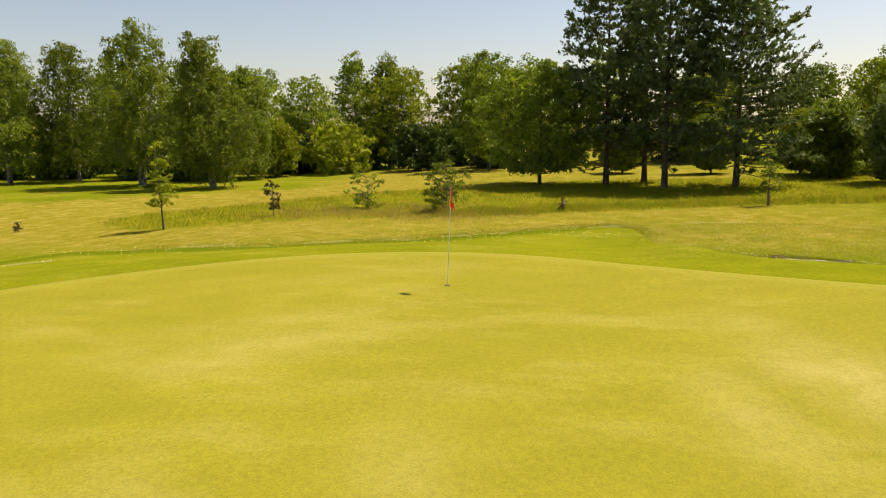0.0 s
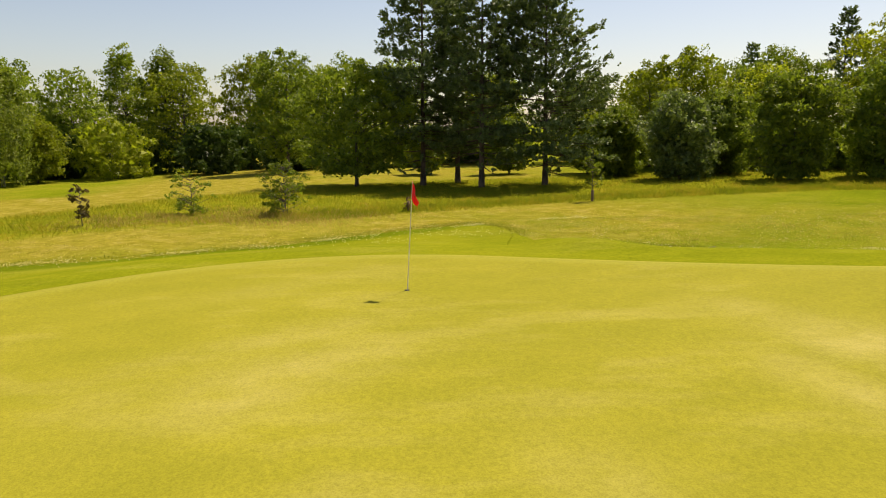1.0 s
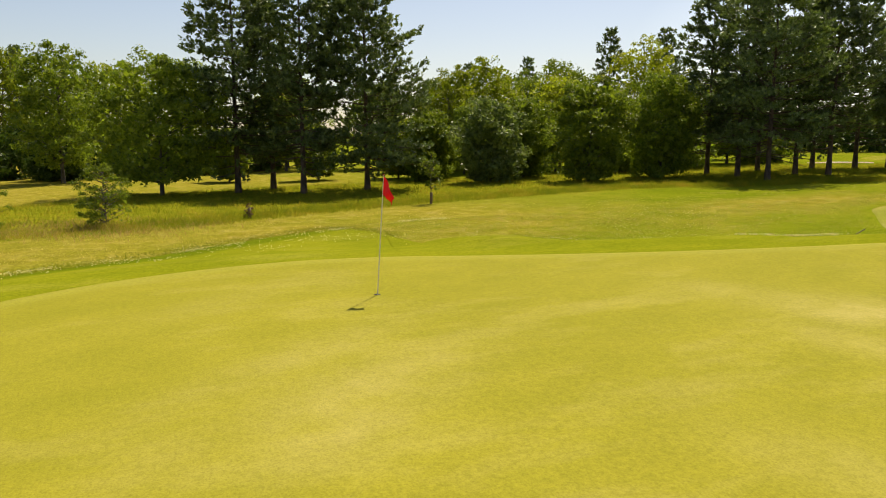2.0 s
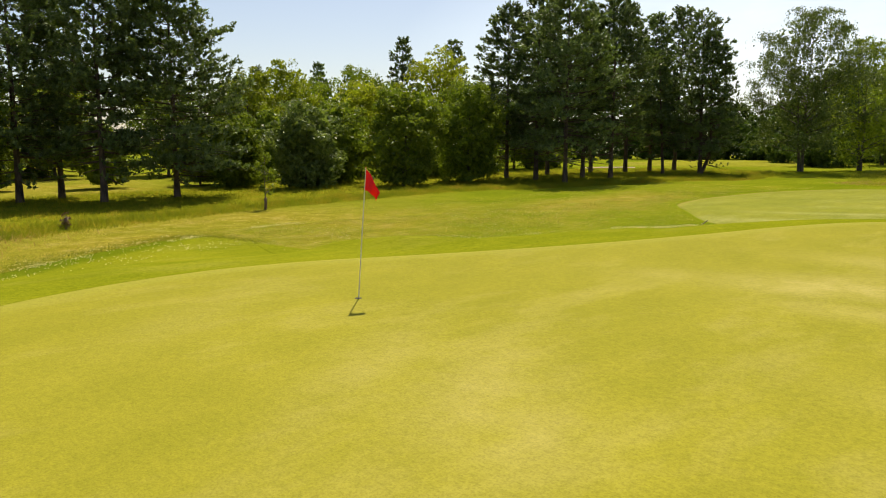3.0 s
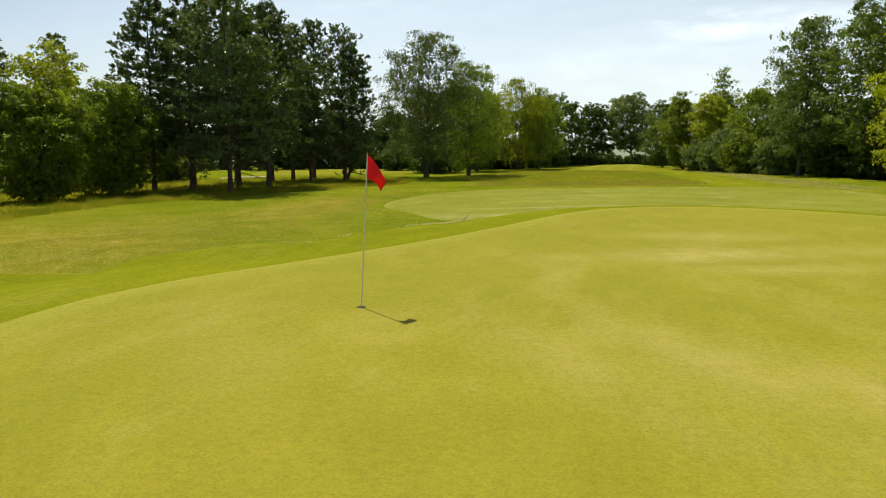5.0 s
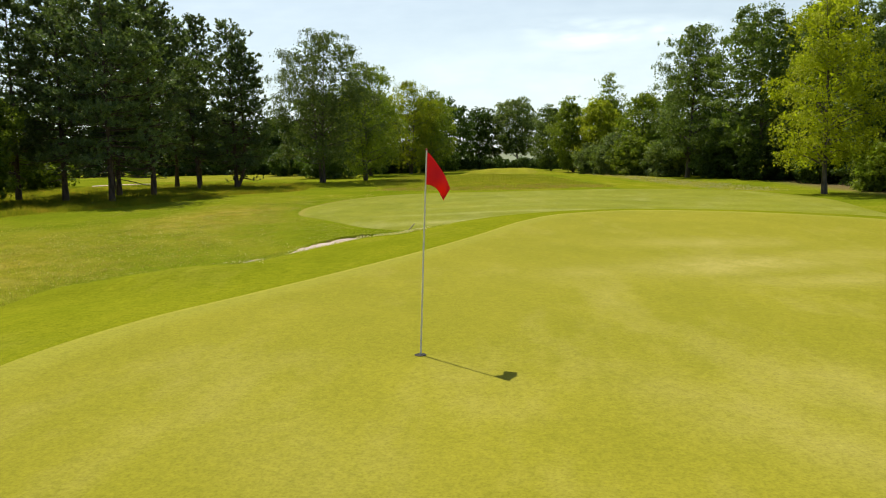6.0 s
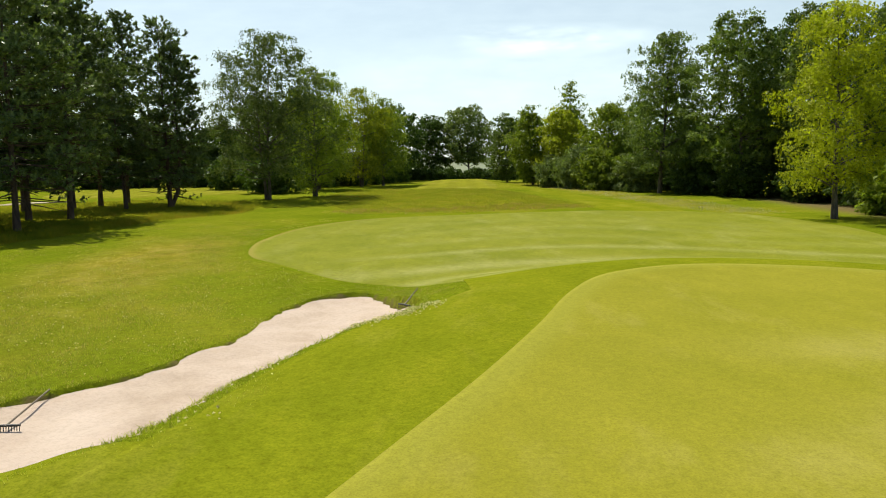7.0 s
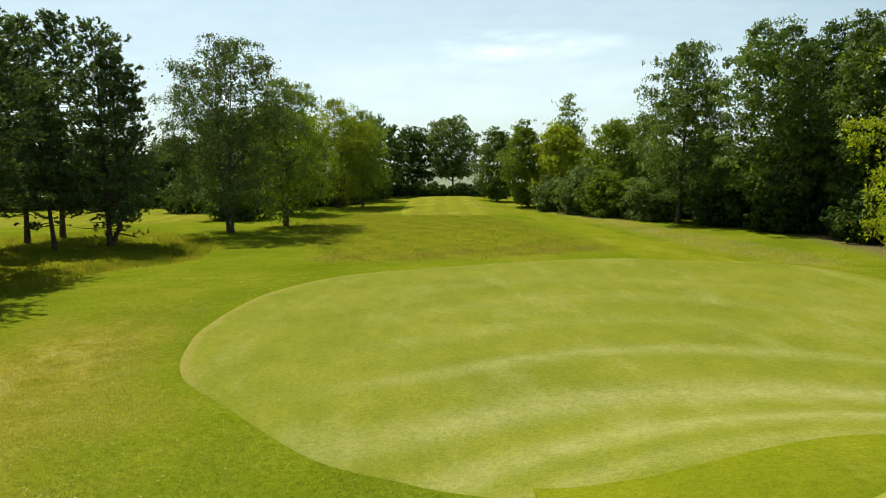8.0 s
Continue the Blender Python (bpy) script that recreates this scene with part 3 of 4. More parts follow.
def pine(x, y, H, W, seed, base=0.3, label="tall dark pine with upswept branches and a bare lower trunk", dense=1.0, double=False, group="pines", lean=None):
    """A conifer: whorls of limbs with side twigs, set with short brushes of needles in flat, ragged pads."""
    rng = np.random.default_rng(seed)
    wood = Wood()
    lean = np.array(lean) if lean else rng.normal(0, 0.01, 2) * H
    r0 = 0.0105 * H + 0.035
    stems = [(np.zeros(2), 1.0, W)] + ([(np.array([0.85, 0.25]), 0.86, W * 0.85)] if double else [])
    feet, axes = [], []
    for off, scale, wide in stems:
        def at(f):
            bow = off * min(1.0, f * 6) ** 0.7
            return np.array([lean[0] * f + bow[0], lean[1] * f + bow[1], H * scale * f])
        fs = np.linspace(0, 1, 12)
        path = [at(f) for f in fs]
        path[0] = path[0] - np.array([0, 0, 0.15])
        wood.add(path, [r0 * scale * (1.3 if f == 0 else 1 - 0.92 * f) for f in fs], 8)
        z = base * 0.55
        while z < 0.99:
            t = max(0.0, (z - base) / (1 - base))
            bare = z < base
            full = min(1.0, 0.72 + 1.1 * t) * (1 - t) ** 0.56 + 0.045
            for _ in range(3 if bare else int(rng.integers(5, 8))):
                L = (wide / 2) * scale * (0.6 if bare else full) * rng.uniform(0.5, 1.12)
                az = rng.uniform(0, 2 * math.pi)
                d = np.array([math.cos(az), math.sin(az), 0])
                side = np.array([-d[1], d[0], 0])
                rise = rng.uniform(-0.16, 0.14) + 0.55 * t ** 1.4 - (0.2 if t < 0.12 else 0)
                a = at(min(0.99, z + rng.uniform(-0.012, 0.012)))
                mid = a + d * L * 0.55 + np.array([0, 0, rise * L * 0.35])
                tip = a + d * L + np.array([0, 0, rise * L + 0.1 * L])
                br = max(0.011, r0 * 0.27 * (1 - t) * scale)
                wood.add([a, mid, tip], [br, br * 0.7, br * 0.25], 4)
                if bare and rng.uniform() < 0.35:
                    continue
                k = max(5, int(dense * W / 7 * (11 if bare else 36) * (0.3 + 0.9 * L / (W / 2))))
                twigs = rng.uniform(0.3, 1.0, max(3, int(L * 2.2)))
                which = rng.integers(0, len(twigs), k)
                f = np.clip(twigs[which] + rng.normal(0, 0.05, k), 0.2, 1.04)
                c = a * ((1 - f) ** 2)[:, None] + 2 * mid * (f * (1 - f))[:, None] + tip * (f * f)[:, None]
                hand = np.where(which % 2 == 0, 1.0, -1.0) * (twigs[which] < 0.9)
                reach = np.abs(rng.normal(0, 0.26, k)) * L * (1.15 - f) * 1.3 + rng.uniform(0, 0.15, k)
                c = c + side * (hand * reach)[:, None] + d * (0.55 * reach)[:, None]
                c[:, 2] += rng.normal(0.03, 0.07, k) + 0.12 * reach
                v = d * rng.uniform(0.2, 0.9, (k, 1)) + side * (hand * rng.uniform(0, 0.7, k))[:, None] + np.array([0, 0, 1.0]) * rng.uniform(0.1, 0.75, (k, 1)) + rng.normal(0, 0.2, (k, 3))
                feet.append(c)
                axes.append(v / np.linalg.norm(v, axis=1)[:, None])
            z += rng.uniform(0.26, 0.5) / H
    feet, axes = np.concatenate(feet), np.concatenate(axes)
    m = 8
    C, A = np.repeat(feet, m, 0), np.repeat(axes, m, 0)
    n = len(C)
    out = np.cross(A, rng.normal(size=(n, 3)))
    out /= np.linalg.norm(out, axis=1)[:, None]
    C = C + A * rng.uniform(0, 0.26, (n, 1))
    v = A * 0.7 + out * 0.8
    v /= np.linalg.norm(v, axis=1)[:, None]
    w = np.cross(v, A)
    w /= np.linalg.norm(w, axis=1)[:, None]
    ln = rng.uniform(0.13, 0.25, (n, 1))
    corners = np.stack([C + v * ln, C + w * 0.062, C - w * 0.062], 1)
    return finish_tree("pine_tree", x, y, wood, "pine", corners, "pine", label, "pine tree", group)


B = "silver birch with a pale trunk and drooping green foliage"
for i, (x, y, H, W) in enumerate([(-41.8, -51.4, 13.4, 7.5), (-45.5, -47.0, 13.6, 7), (-41.2, -37.2, 14.2, 7.6), (-39.8, -29.1, 12.9, 6.2), (-49, -31, 10.8, 4.8)]):
    broadleaf("birch_tree", x, y, H, W * 1.15, 100 + i, "birch", B, "birch tree", "tall", 0.14, 25000, 0.155, 160, 0.62, "birch", weep=1.5, stems=2, inner=0.05, group="western birches")

W1 = "leafy green broadleaf tree at the wood's edge"
for i, (x, y, H, W, leaf, prof) in enumerate([
        (-53.5, -30.2, 6.3, 5.6, "bright", "oval"), (-62, -30, 11, 7.5, "oak", "round"), (-72, -28, 14.2, 7, "birch", "oval"), (-66, -20.5, 11.5, 9.5, "bright", "round"),
        (-69, -23, 13.6, 6.5, "oak", "oval"), (-70, -14.5, 12.6, 8.5, "bright", "oval"), (-55, -8.5, 11.2, 7.8, "oak", "round"), (-66, -4, 11, 8, "bright", "round"),
        (-70, 3, 12, 9, "oak", "round"), (-66, 12, 10, 8, "bright", "round"), (-64, -37, 12, 8, "oak", "round"), (-56, -43, 12, 8, "oak", "round"),
        (-60, -53, 13, 8, "oak", "round"), (-52, -62, 13, 9, "oak", "round"), (-70, -45, 13, 9, "birch", "oval"), (-74, -9, 11, 8, "oak", "round"),
        (-75, 14, 11, 9, "oak", "round"), (-64, 22, 9.5, 8, "oak", "round")]):
    broadleaf("broadleaf_tree", x, y, H, W, 200 + i, leaf, W1, "tree", prof, 0.14, 8600, 0.195, 95, 0.9, group="western wood")
# added shrubs: their dark leaves stand for the shade under the canopies
for i, (x, y, H) in enumerate([(-47.5, -58, 4.6), (-50, -52.5, 5.2), (-49.5, -43, 5), (-48, -36.5, 4.4), (-45.5, -64, 5)]):
    broadleaf("large_shrub", x, y, H, 6.5, 360 + i, "dark", "added undergrowth behind the birch trunks, dark to stand for shade", "shrub", "round", 0.0, 3000, 0.3, 50, 0.85, stems=2, inner=0.3, group="wood edge shrubs")
for i, (x, y) in enumerate([(-47, 30), (-44, 37), (-42, 44), (-50, 48), (-45, 58), (-56, 36), (-54, 22), (-40, 36)]):
    broadleaf("large_shrub", x, y, 3.6, 6.5, 340 + i, "oak", "dense undergrowth shrub in the north-western wood", "shrub", "round", 0.0, 2600, 0.3, 50, 0.8, stems=2, group="undergrowth")
pine(-80, -14, 13.5, 4, 290, base=0.2)
# many of the dark ones are added for the shade between trunks
for i, (x, y, H, W, leaf) in enumerate([(-58.3, -25.3, 5.6, 8.6, "bright"), (-58.3, -16.2, 5.2, 6.5, "dark"), (-62, -36, 4, 7, "dark"), (-56, -40, 3.6, 6, "dark"), (-60, -9, 4.2, 6, "dark"),
                                        (-60, -2, 4, 6, "dark"), (-50, -52, 4, 7, "dark"), (-48, -60, 4, 8, "dark"), (-66, -14, 5, 7, "dark"), (-64, 4, 4, 6, "oak"), (-54, -45, 4, 7, "dark"), (-60, -31, 4.5, 7, "dark"),
                                        (-52, -36, 3, 5, "dark"), (-66, -24, 5, 8, "dark"), (-70, -34, 6, 9, "dark"), (-58, -56, 5, 9, "dark"), (-72, -5, 5, 9, "dark"), (-70, 10, 5, 8, "dark")]):
    broadleaf("large_shrub", x, y, H, W, 300 + i, leaf, "dense rounded green shrub below the wood's edge", "shrub", "round", 0.0, 4000, 0.27, 70, 0.8, stems=3, group="wood edge shrubs")

broadleaf("oak_tree", -36.9, -1.8, 8.8, 9.4, 401, "oak", "spreading young oak with low bright green branches", "oak tree", "round", 0.13, 17000, 0.16, 130, 0.75)
for i, (x, y, H, W, b) in enumerate([(-36.5, 2.8, 14.8, 8.6, 0.16), (-38.2, 5.4, 14.2, 6.0, 0.18), (-33.9, 6.5, 14.8, 6.4, 0.18), (-34.4, 10.9, 14.6, 10.0, 0.12)]):
    pine(x, y, H, W, 410 + i, b, dense=(0.75, 0.8, 0.8, 1.0)[i], group="western pines")
for i, (x, y, H, W, leaf) in enumerate([(-48, 11, 5, 4.5, "oak"), (-50, 4, 4.6, 4, "birch"), (-45, 17, 5, 4.5, "bright"), (-47, 24, 6, 4, "oak"), (-44, 20, 4, 3.5, "oak")]):
    broadleaf("small_tree", x, y, H, W, 420 + i, leaf, "small green tree growing behind the pines", "tree", "oval", 0.12, 5000, 0.18, 50, 0.7, group="understorey")
for i, (x, y, H, W, leaf) in enumerate([(-36.5, 21.2, 6.5, 5.6, "grey"), (-32.3, 27.0, 7.6, 6.4, "oak"), (-32.4, 33.8, 8, 6.0, "oak"), (-40, 26, 6.5, 5, "oak"), (-41, 18, 5.5, 4, "oak")]):
    broadleaf("broadleaf_tree", x, y, H, W, 430 + i, leaf, "low leafy green tree with foliage down to the grass", "tree", "round", 0.06, 13000, 0.17, 100, 0.75, group="trees between the pines")
for i, (x, y, H, W, leaf) in enumerate([(-52, 25, 9.8, 8, "bright"), (-56, 31, 11.4, 9, "bright"), (-53, 38, 11, 8, "oak"), (-46, 33, 8.8, 7, "yellow"), (-48, 45, 12.8, 8.5, "yellow"),
                                        (-62, 38, 11, 9, "oak"), (-46, 54, 9, 8, "oak"), (-56, 60, 10, 8, "oak"), (-60, 28, 9.5, 8, "oak")]):
    broadleaf("broadleaf_tree", x, y, H, W, 440 + i, leaf, "tall yellow-green broadleaf tree behind the front row", "tree", "round", 0.12, 9000, 0.19, 95, 0.88, group="north-western wood")
for i, (x, y, H, W) in enumerate([(-57, 46.7, 14.8, 5.5), (-56, 54, 15, 5.5), (-75, 38, 12.5, 4.5), (-72, 45, 13, 4.5)]):
    pine(x, y, H, W, 460 + i, 0.25, dense=0.7, group="north-western pines")
for i, (x, y, H, W, b) in enumerate([(-33.6, 39.5, 14.2, 8.2, 0.24), (-29.6, 38.7, 14.8, 7.6, 0.24), (-25.4, 37.2, 14, 10.5, 0.25), (-28.6, 43.6, 14.2, 6, 0.28), (-26.4, 44.5, 14.4, 9.2, 0.28),
                                     (-34.5, 46, 14.4, 6.5, 0.26), (-31.3, 53.9, 15.6, 7, 0.3), (-31.2, 58, 15.2, 6, 0.3), (-30.8, 62, 16.4, 6.6, 0.3), (-34, 52, 15, 6, 0.3)]):
    pine(x, y, H, W, 470 + i, b - 0.03, dense=0.72, group="northern pines")
pine(-27.0, 53.6, 11.0, 4.8, 490, 0.24, "slim leaning pine beside the grove", 0.75, lean=(-0.9, 0.0))
pine(-24.4, 55.6, 14.4, 8.2, 491, 0.15, "lone pine with two trunks from one base", 0.45, double=True, lean=(-0.35, 0.0))
broadleaf("birch_tree", -18.6, 63.7, 14.8, 11.0, 500, "grey", "tall broad birch with grey-green drooping foliage", "birch tree", "round", 0.18, 36000, 0.125, 150, 0.75, "oak", weep=1.2, stems=2, inner=0.05)
for i, (x, y, H, W, leaf) in enumerate([(-15.6, 69.8, 12.6, 7.4, "birch"), (-14.4, 93, 12.6, 9, "yellow"), (-11.8, 96, 11.6, 7, "birch"), (-18, 84, 11, 7, "birch")]):
    broadleaf("birch_tree", x, y, H, W, 510 + i, leaf, B, "birch tree", "round", 0.12, 17000, 0.14, 90, 0.75, "oak", weep=1.2, stems=2, inner=0.07, group="northern birches")
for i, (x, y, H, W, leaf) in enumerate([(-21, 102, 12.6, 10, "dark"), (-28, 96, 12, 9, "dark"), (-26, 108, 13, 9, "dark"), (-13, 128, 13.2, 11, "dark"), (-7.2, 137, 12.2, 9, "dark"),
                                        (-36, 104, 9, 10, "dark"), (-46, 104, 9, 10, "dark"), (-56, 98, 10, 10, "dark"), (-14, 112, 12, 8, "oak")]):
    broadleaf("broadleaf_tree", x, y, H, W, 520 + i, leaf, "dark green broadleaf tree far down the fairway", "tree", "round", 0.14, 6000, 0.31, 90, 1.0, group="far trees")
broadleaf("broadleaf_tree", 0.3, 137, 13.8, 12.0, 531, "grey", "round-headed grey-green tree standing alone at the far hedge", "tree", "round", 0.24, 15000, 0.24, 150, 0.95)
for i, (x, y, H, W, leaf) in enumerate([(5.6, 108, 10.6, 6.4, "maple"), (8, 93, 10.2, 6.5, "birch"), (11.5, 89, 10.4, 7, "yellow"), (15.5, 82, 10, 7.5, "birch"), (12, 80.5, 5, 5.5, "grey"),
                                        (20, 88, 11, 8, "maple"), (14, 100, 10, 8, "maple")]):
    broadleaf("broadleaf_tree", x, y, H, W, 540 + i, leaf, "light green tree in the hedgerow beside the fairway", "tree", "oval", 0.05, 10000, 0.2, 90, 0.85, weep=0.4, group="eastern hedgerow")
broadleaf("dead_topped_birch", 12.9, 93, 13.2, 3.6, 551, "birch", "thin half-bare birch rising above the hedgerow", "birch tree", "oval", 0.5, 1800, 0.18, 40, 0.6, "birch", weep=0.5)
broadleaf("hornbeam_tree", 17.9, 69.5, 15.8, 9.4, 552, "maple", "tall feathery hornbeam with foliage to the ground", "tree", "tall", 0.12, 27000, 0.155, 150, 0.8, weep=0.6, inner=0.08)
for i, (x, y, H, W, leaf) in enumerate([(22.8, 62, 15.6, 9, "maple"), (27, 57, 15.2, 7.5, "maple"), (29, 50, 15, 9, "maple"), (32, 42, 15, 9, "dark"), (28, 66, 16, 9, "dark"), (36, 36, 15, 10, "dark"), (25.5, 45.5, 11, 6, "maple")]):
    broadleaf("maple_tree", x, y, H, W, 960 + i, leaf, "tall maple in full deep green leaf", "maple tree", "round", 0.14, 21000 if leaf == "maple" else 9000, 0.175 if leaf == "maple" else 0.24, 120, 0.85, group="eastern wood")
broadleaf("birch_tree", 19.7, 40.0, 12.6, 7.4, 570, "gold", "golden-leaved birch with a slim dark trunk by the fairway", "birch tree", "tall", 0.2, 22000, 0.12, 85, 0.75, "oak", weep=1.1, inner=0.03)
for i, (x, y, H, W, leaf) in enumerate([(10, 86, 4, 5, "grey"), (13.5, 77, 4.5, 5.5, "oak"), (16.5, 73, 4, 5, "grey"), (20.5, 66.5, 3.6, 5, "dark"), (23, 61, 3.2, 5, "dark"), (25.5, 55, 3.4, 5, "dark"),
                                        (27, 49.5, 3.2, 5, "dark"), (24.5, 43, 3.6, 4, "oak"), (28, 40, 4, 6, "dark")]):
    broadleaf("large_shrub", x, y, H, W, 580 + i, leaf, "dense shrub at the foot of the eastern trees", "shrub", "round", 0.0, 6500, 0.19, 70, 0.7, stems=3, group="hedgerow shrubs")
# back-fill added behind the trees, dark like the wood's shaded inside
for i, (x, y, H) in enumerate([(21, 77, 6), (24, 72, 7), (26, 68, 7), (27.5, 62.5, 8), (30, 57, 8), (33, 52, 7), (35, 47, 7), (36, 41, 7), (24, 80, 8), (31, 36, 6), (25, 92, 7), (17, 96, 6)]):
    broadleaf("large_shrub", x, y, H, 8, 760 + i, "dark", "added dark shrubs standing for the shaded depth of the eastern wood", "shrub", "round", 0.0, 1900, 0.42, 50, 1.1, stems=2, group="eastern thicket")
# added row, dark to stand for the shaded trunk zone
for i, (x, y) in enumerate([(-22, 78), (-25, 86), (-20, 92), (-17, 98), (-15, 104), (-13, 116), (-30, 88), (-38, 98), (-50, 96), (-30, 102), (-22, 110)]):
    broadleaf("large_shrub", x, y, 4.2, 7, 640 + i, "dark", "added dark shrubs standing for shade behind the northern birches", "shrub", "round", 0.0, 2600, 0.34, 50, 0.9, stems=2, group="undergrowth")
for i in range(13):
    x, y = -84 + i * 4.8, 82 + i * 2.1
    broadleaf("clipped_hedge", x, y, 6.6, 8.5, 660 + i, "dark", "tall dark hedge behind the neighbouring green", "hedge", "round", 0.0, 2600, 0.36, 50, 0.9, stems=2, group="boundary hedge")
for i in range(9):
    x = -17 + i * 3.6
    broadleaf("clipped_hedge", x, 128 + 0.3 * (i % 3), 2.3, 4.6, 600 + i, "dark", "low dark hedge closing the far end of the fairway", "hedge", "round", 0.0, 2600, 0.26, 40, 0.7, stems=3, inner=0.5, group="far hedge")

# ---- small plants on the rough ----
def plain(name, color, rough=0.5, metal=0.0):
    m, nt, bsdf, out = material(name)
    co = nt.nodes.new("ShaderNodeTexCoord").outputs["Object"]
    n = noise_tex(nt, co, 18.0, 4.0)
    nt.links.new(mix(nt, 0.35, color, ramp(nt, n, [(0.3, tuple(c * 0.7 for c in color)), (0.7, tuple(min(1, c * 1.15) for c in color))])), bsdf.inputs["Base Color"])
    bsdf.inputs["Roughness"].default_value = rough
    bsdf.inputs["Metallic"].default_value = metal
    return m


def part(name, verts, faces, mat, parent, label=""):
    ob = mesh_object(name, verts, faces, mat)
    ob.parent = parent
    return tagged(ob, label) if label else ob


broadleaf("sapling", -13.4, -16.0, 3.9, 1.6, 701, "bright", "young bright green sapling on a bare stem", "sapling", "tall", 0.28, 1500, 0.09, 46, 0.2, inner=0.0)
broadleaf("sapling", -17.9, -12.9, 1.9, 1.0, 702, "red", "small sapling with copper-brown leaves", "sapling", "oval", 0.2, 520, 0.1, 34, 0.14, inner=0.0)
broadleaf("bush", -21.3, -9.2, 2.1, 2.1, 703, "oak", "loose green hawthorn bush in long grass", "bush", "round", 0.1, 1500, 0.085, 42, 0.24, stems=3, inner=0.0)
broadleaf("bush", -20.3, -4.7, 2.5, 2.5, 704, "oak", "round olive-green hawthorn bush in long grass", "bush", "round", 0.12, 3400, 0.08, 80, 0.26, stems=3, inner=0.02)
guarded = broadleaf("sapling", -22.85, 10.65, 2.9, 1.4, 705, "birch", "thin pale sapling in a brown trunk guard", "sapling", "oval", 0.26, 620, 0.1, 34, 0.22, inner=0.0)
stub = broadleaf("sapling", -20.5, 1.0, 0.75, 0.4, 706, "dead", "withered knee-high sapling in a brown trunk guard", "sapling", "oval", 0.1, 120, 0.09, 14, 0.12)
broadleaf("sapling", -13.7, -24.0, 0.6, 0.45, 707, "dead", "small brown seedling on the dry rough", "sapling", "oval", 0.1, 120, 0.09, 14, 0.12)
GUARD = plain("brown_guard_plastic", (0.17, 0.1, 0.05), 0.6)
for plant, high in ((guarded, 0.62), (stub, 0.5)):
    ring = [(0.07, 0.0), (0.066, high * 0.5), (0.072, high), (0.06, high), (0.056, 0.05)]
    gv = [(r * math.cos(k * math.pi / 6), r * math.sin(k * math.pi / 6), z) for r, z in ring for k in range(12)]
    gf = [(q * 12 + k, q * 12 + (k + 1) % 12, (q + 1) * 12 + (k + 1) % 12, (q + 1) * 12 + k) for q in range(4) for k in range(12)]
    part("trunk_guard", gv, gf, GUARD, plant, "brown plastic guard round the stem")


# ---- flagstick ----
def build_flag():
    root = new("flagstick")
    root.location = (0, 0, land_at(0, 0) + 0.036)
    top = Vector((0.078, 0.119, 2.1))
    v, f = tube([top * 0 - Vector((0, 0, 0.1)), top * 0.5, top], [0.0095, 0.0085, 0.0075], 10)
    part("pole", v, f, plain("white_fibreglass", (0.72, 0.7, 0.66), 0.35), root, "slim white pole")
    v, f = tube([top, top + Vector((0, 0, 0.012)), top + Vector((0, 0, 0.02))], [0.013, 0.013, 0.002], 10)
    part("cap", v, f, plain("cap_red", (0.45, 0.02, 0.02), 0.4), root)
    red, nt, bsdf, out = material("red_flag_cloth")
    co = nt.nodes.new("ShaderNodeTexCoord").outputs["Object"]
    weave = noise_tex(nt, co, 220.0, 2.0)
    nt.links.new(ramp(nt, weave, [(0.3, (0.7, 0.01, 0.018)), (0.7, (0.85, 0.016, 0.025))]), bsdf.inputs["Base Color"])
    bsdf.inputs["Roughness"].default_value = 0.7
    tr = nt.nodes.new("ShaderNodeBsdfTranslucent")
    tr.inputs["Color"].default_value = (0.8, 0.02, 0.02, 1)
    sh = nt.nodes.new("ShaderNodeMixShader")
    sh.inputs[0].default_value = 0.4
    nt.links.new(bsdf.outputs[0], sh.inputs[1])
    nt.links.new(tr.outputs[0], sh.inputs[2])
    nt.links.new(sh.outputs[0], out.inputs["Surface"])
    d = Vector((0.93, 0.37, 0))
    s = Vector((-d.y, d.x, 0))
    nu, nv = 18, 14
    verts, faces = [], []
    for j in range(nv + 1):
        q = j / nv
        for i in range(nu + 1):
            p = i / nu
            out_w = 0.27 * p ** 0.9 * (1 - 0.25 * q * p)
            drop = 0.015 + 0.335 * q * (1 - 0.62 * p) + 0.37 * p ** 1.25
            fold = 0.035 * math.sin(p * 7.5 + q * 1.8) * p + 0.02 * math.sin(q * 5 + p * 3) * p
            verts.append(top + d * out_w + s * fold - Vector((0.037 * drop, 0.057 * drop, drop)))
    for j in range(nv):
        for i in range(nu):
            a = j * (nu + 1) + i
            faces.append((a, a + 1, a + nu + 2, a + nu + 1))
    flag = part("flag", verts, faces, red, root, "drooping red cloth flag")
    so = flag.modifiers.new("cloth", "SOLIDIFY")
    so.thickness = 0.002
    tagged(root, "white golf flagstick with a drooping red flag in the hole", "flagstick")
    # the cup: a disc flush on the turf, its black standing for the hole's shade
    n = 28
    verts, faces = [], []
    for r, z in ((0.062, 0.001), (0.058, 0.004), (0.054, 0.003), (0.05, 0.0015), (0.0, 0.0015)):
        verts += [(r * math.cos(2 * math.pi * k / n), r * math.sin(2 * math.pi * k / n), z + 0.001) for k in range(n)]
    for q in range(4):
        faces += [(q * n + k, q * n + (k + 1) % n, (q + 1) * n + (k + 1) % n, (q + 1) * n + k) for k in range(n)]
    cup = mesh_object("hole_cup", verts, faces, plain("hole_shade", (0.018, 0.015, 0.012), 0.9))
    cup.location = (0, 0, land_at(0, 0) + 0.038)
    tagged(cup, "flat near-black disc standing for the shaded hole in the putting green", "golf hole")


build_flag()


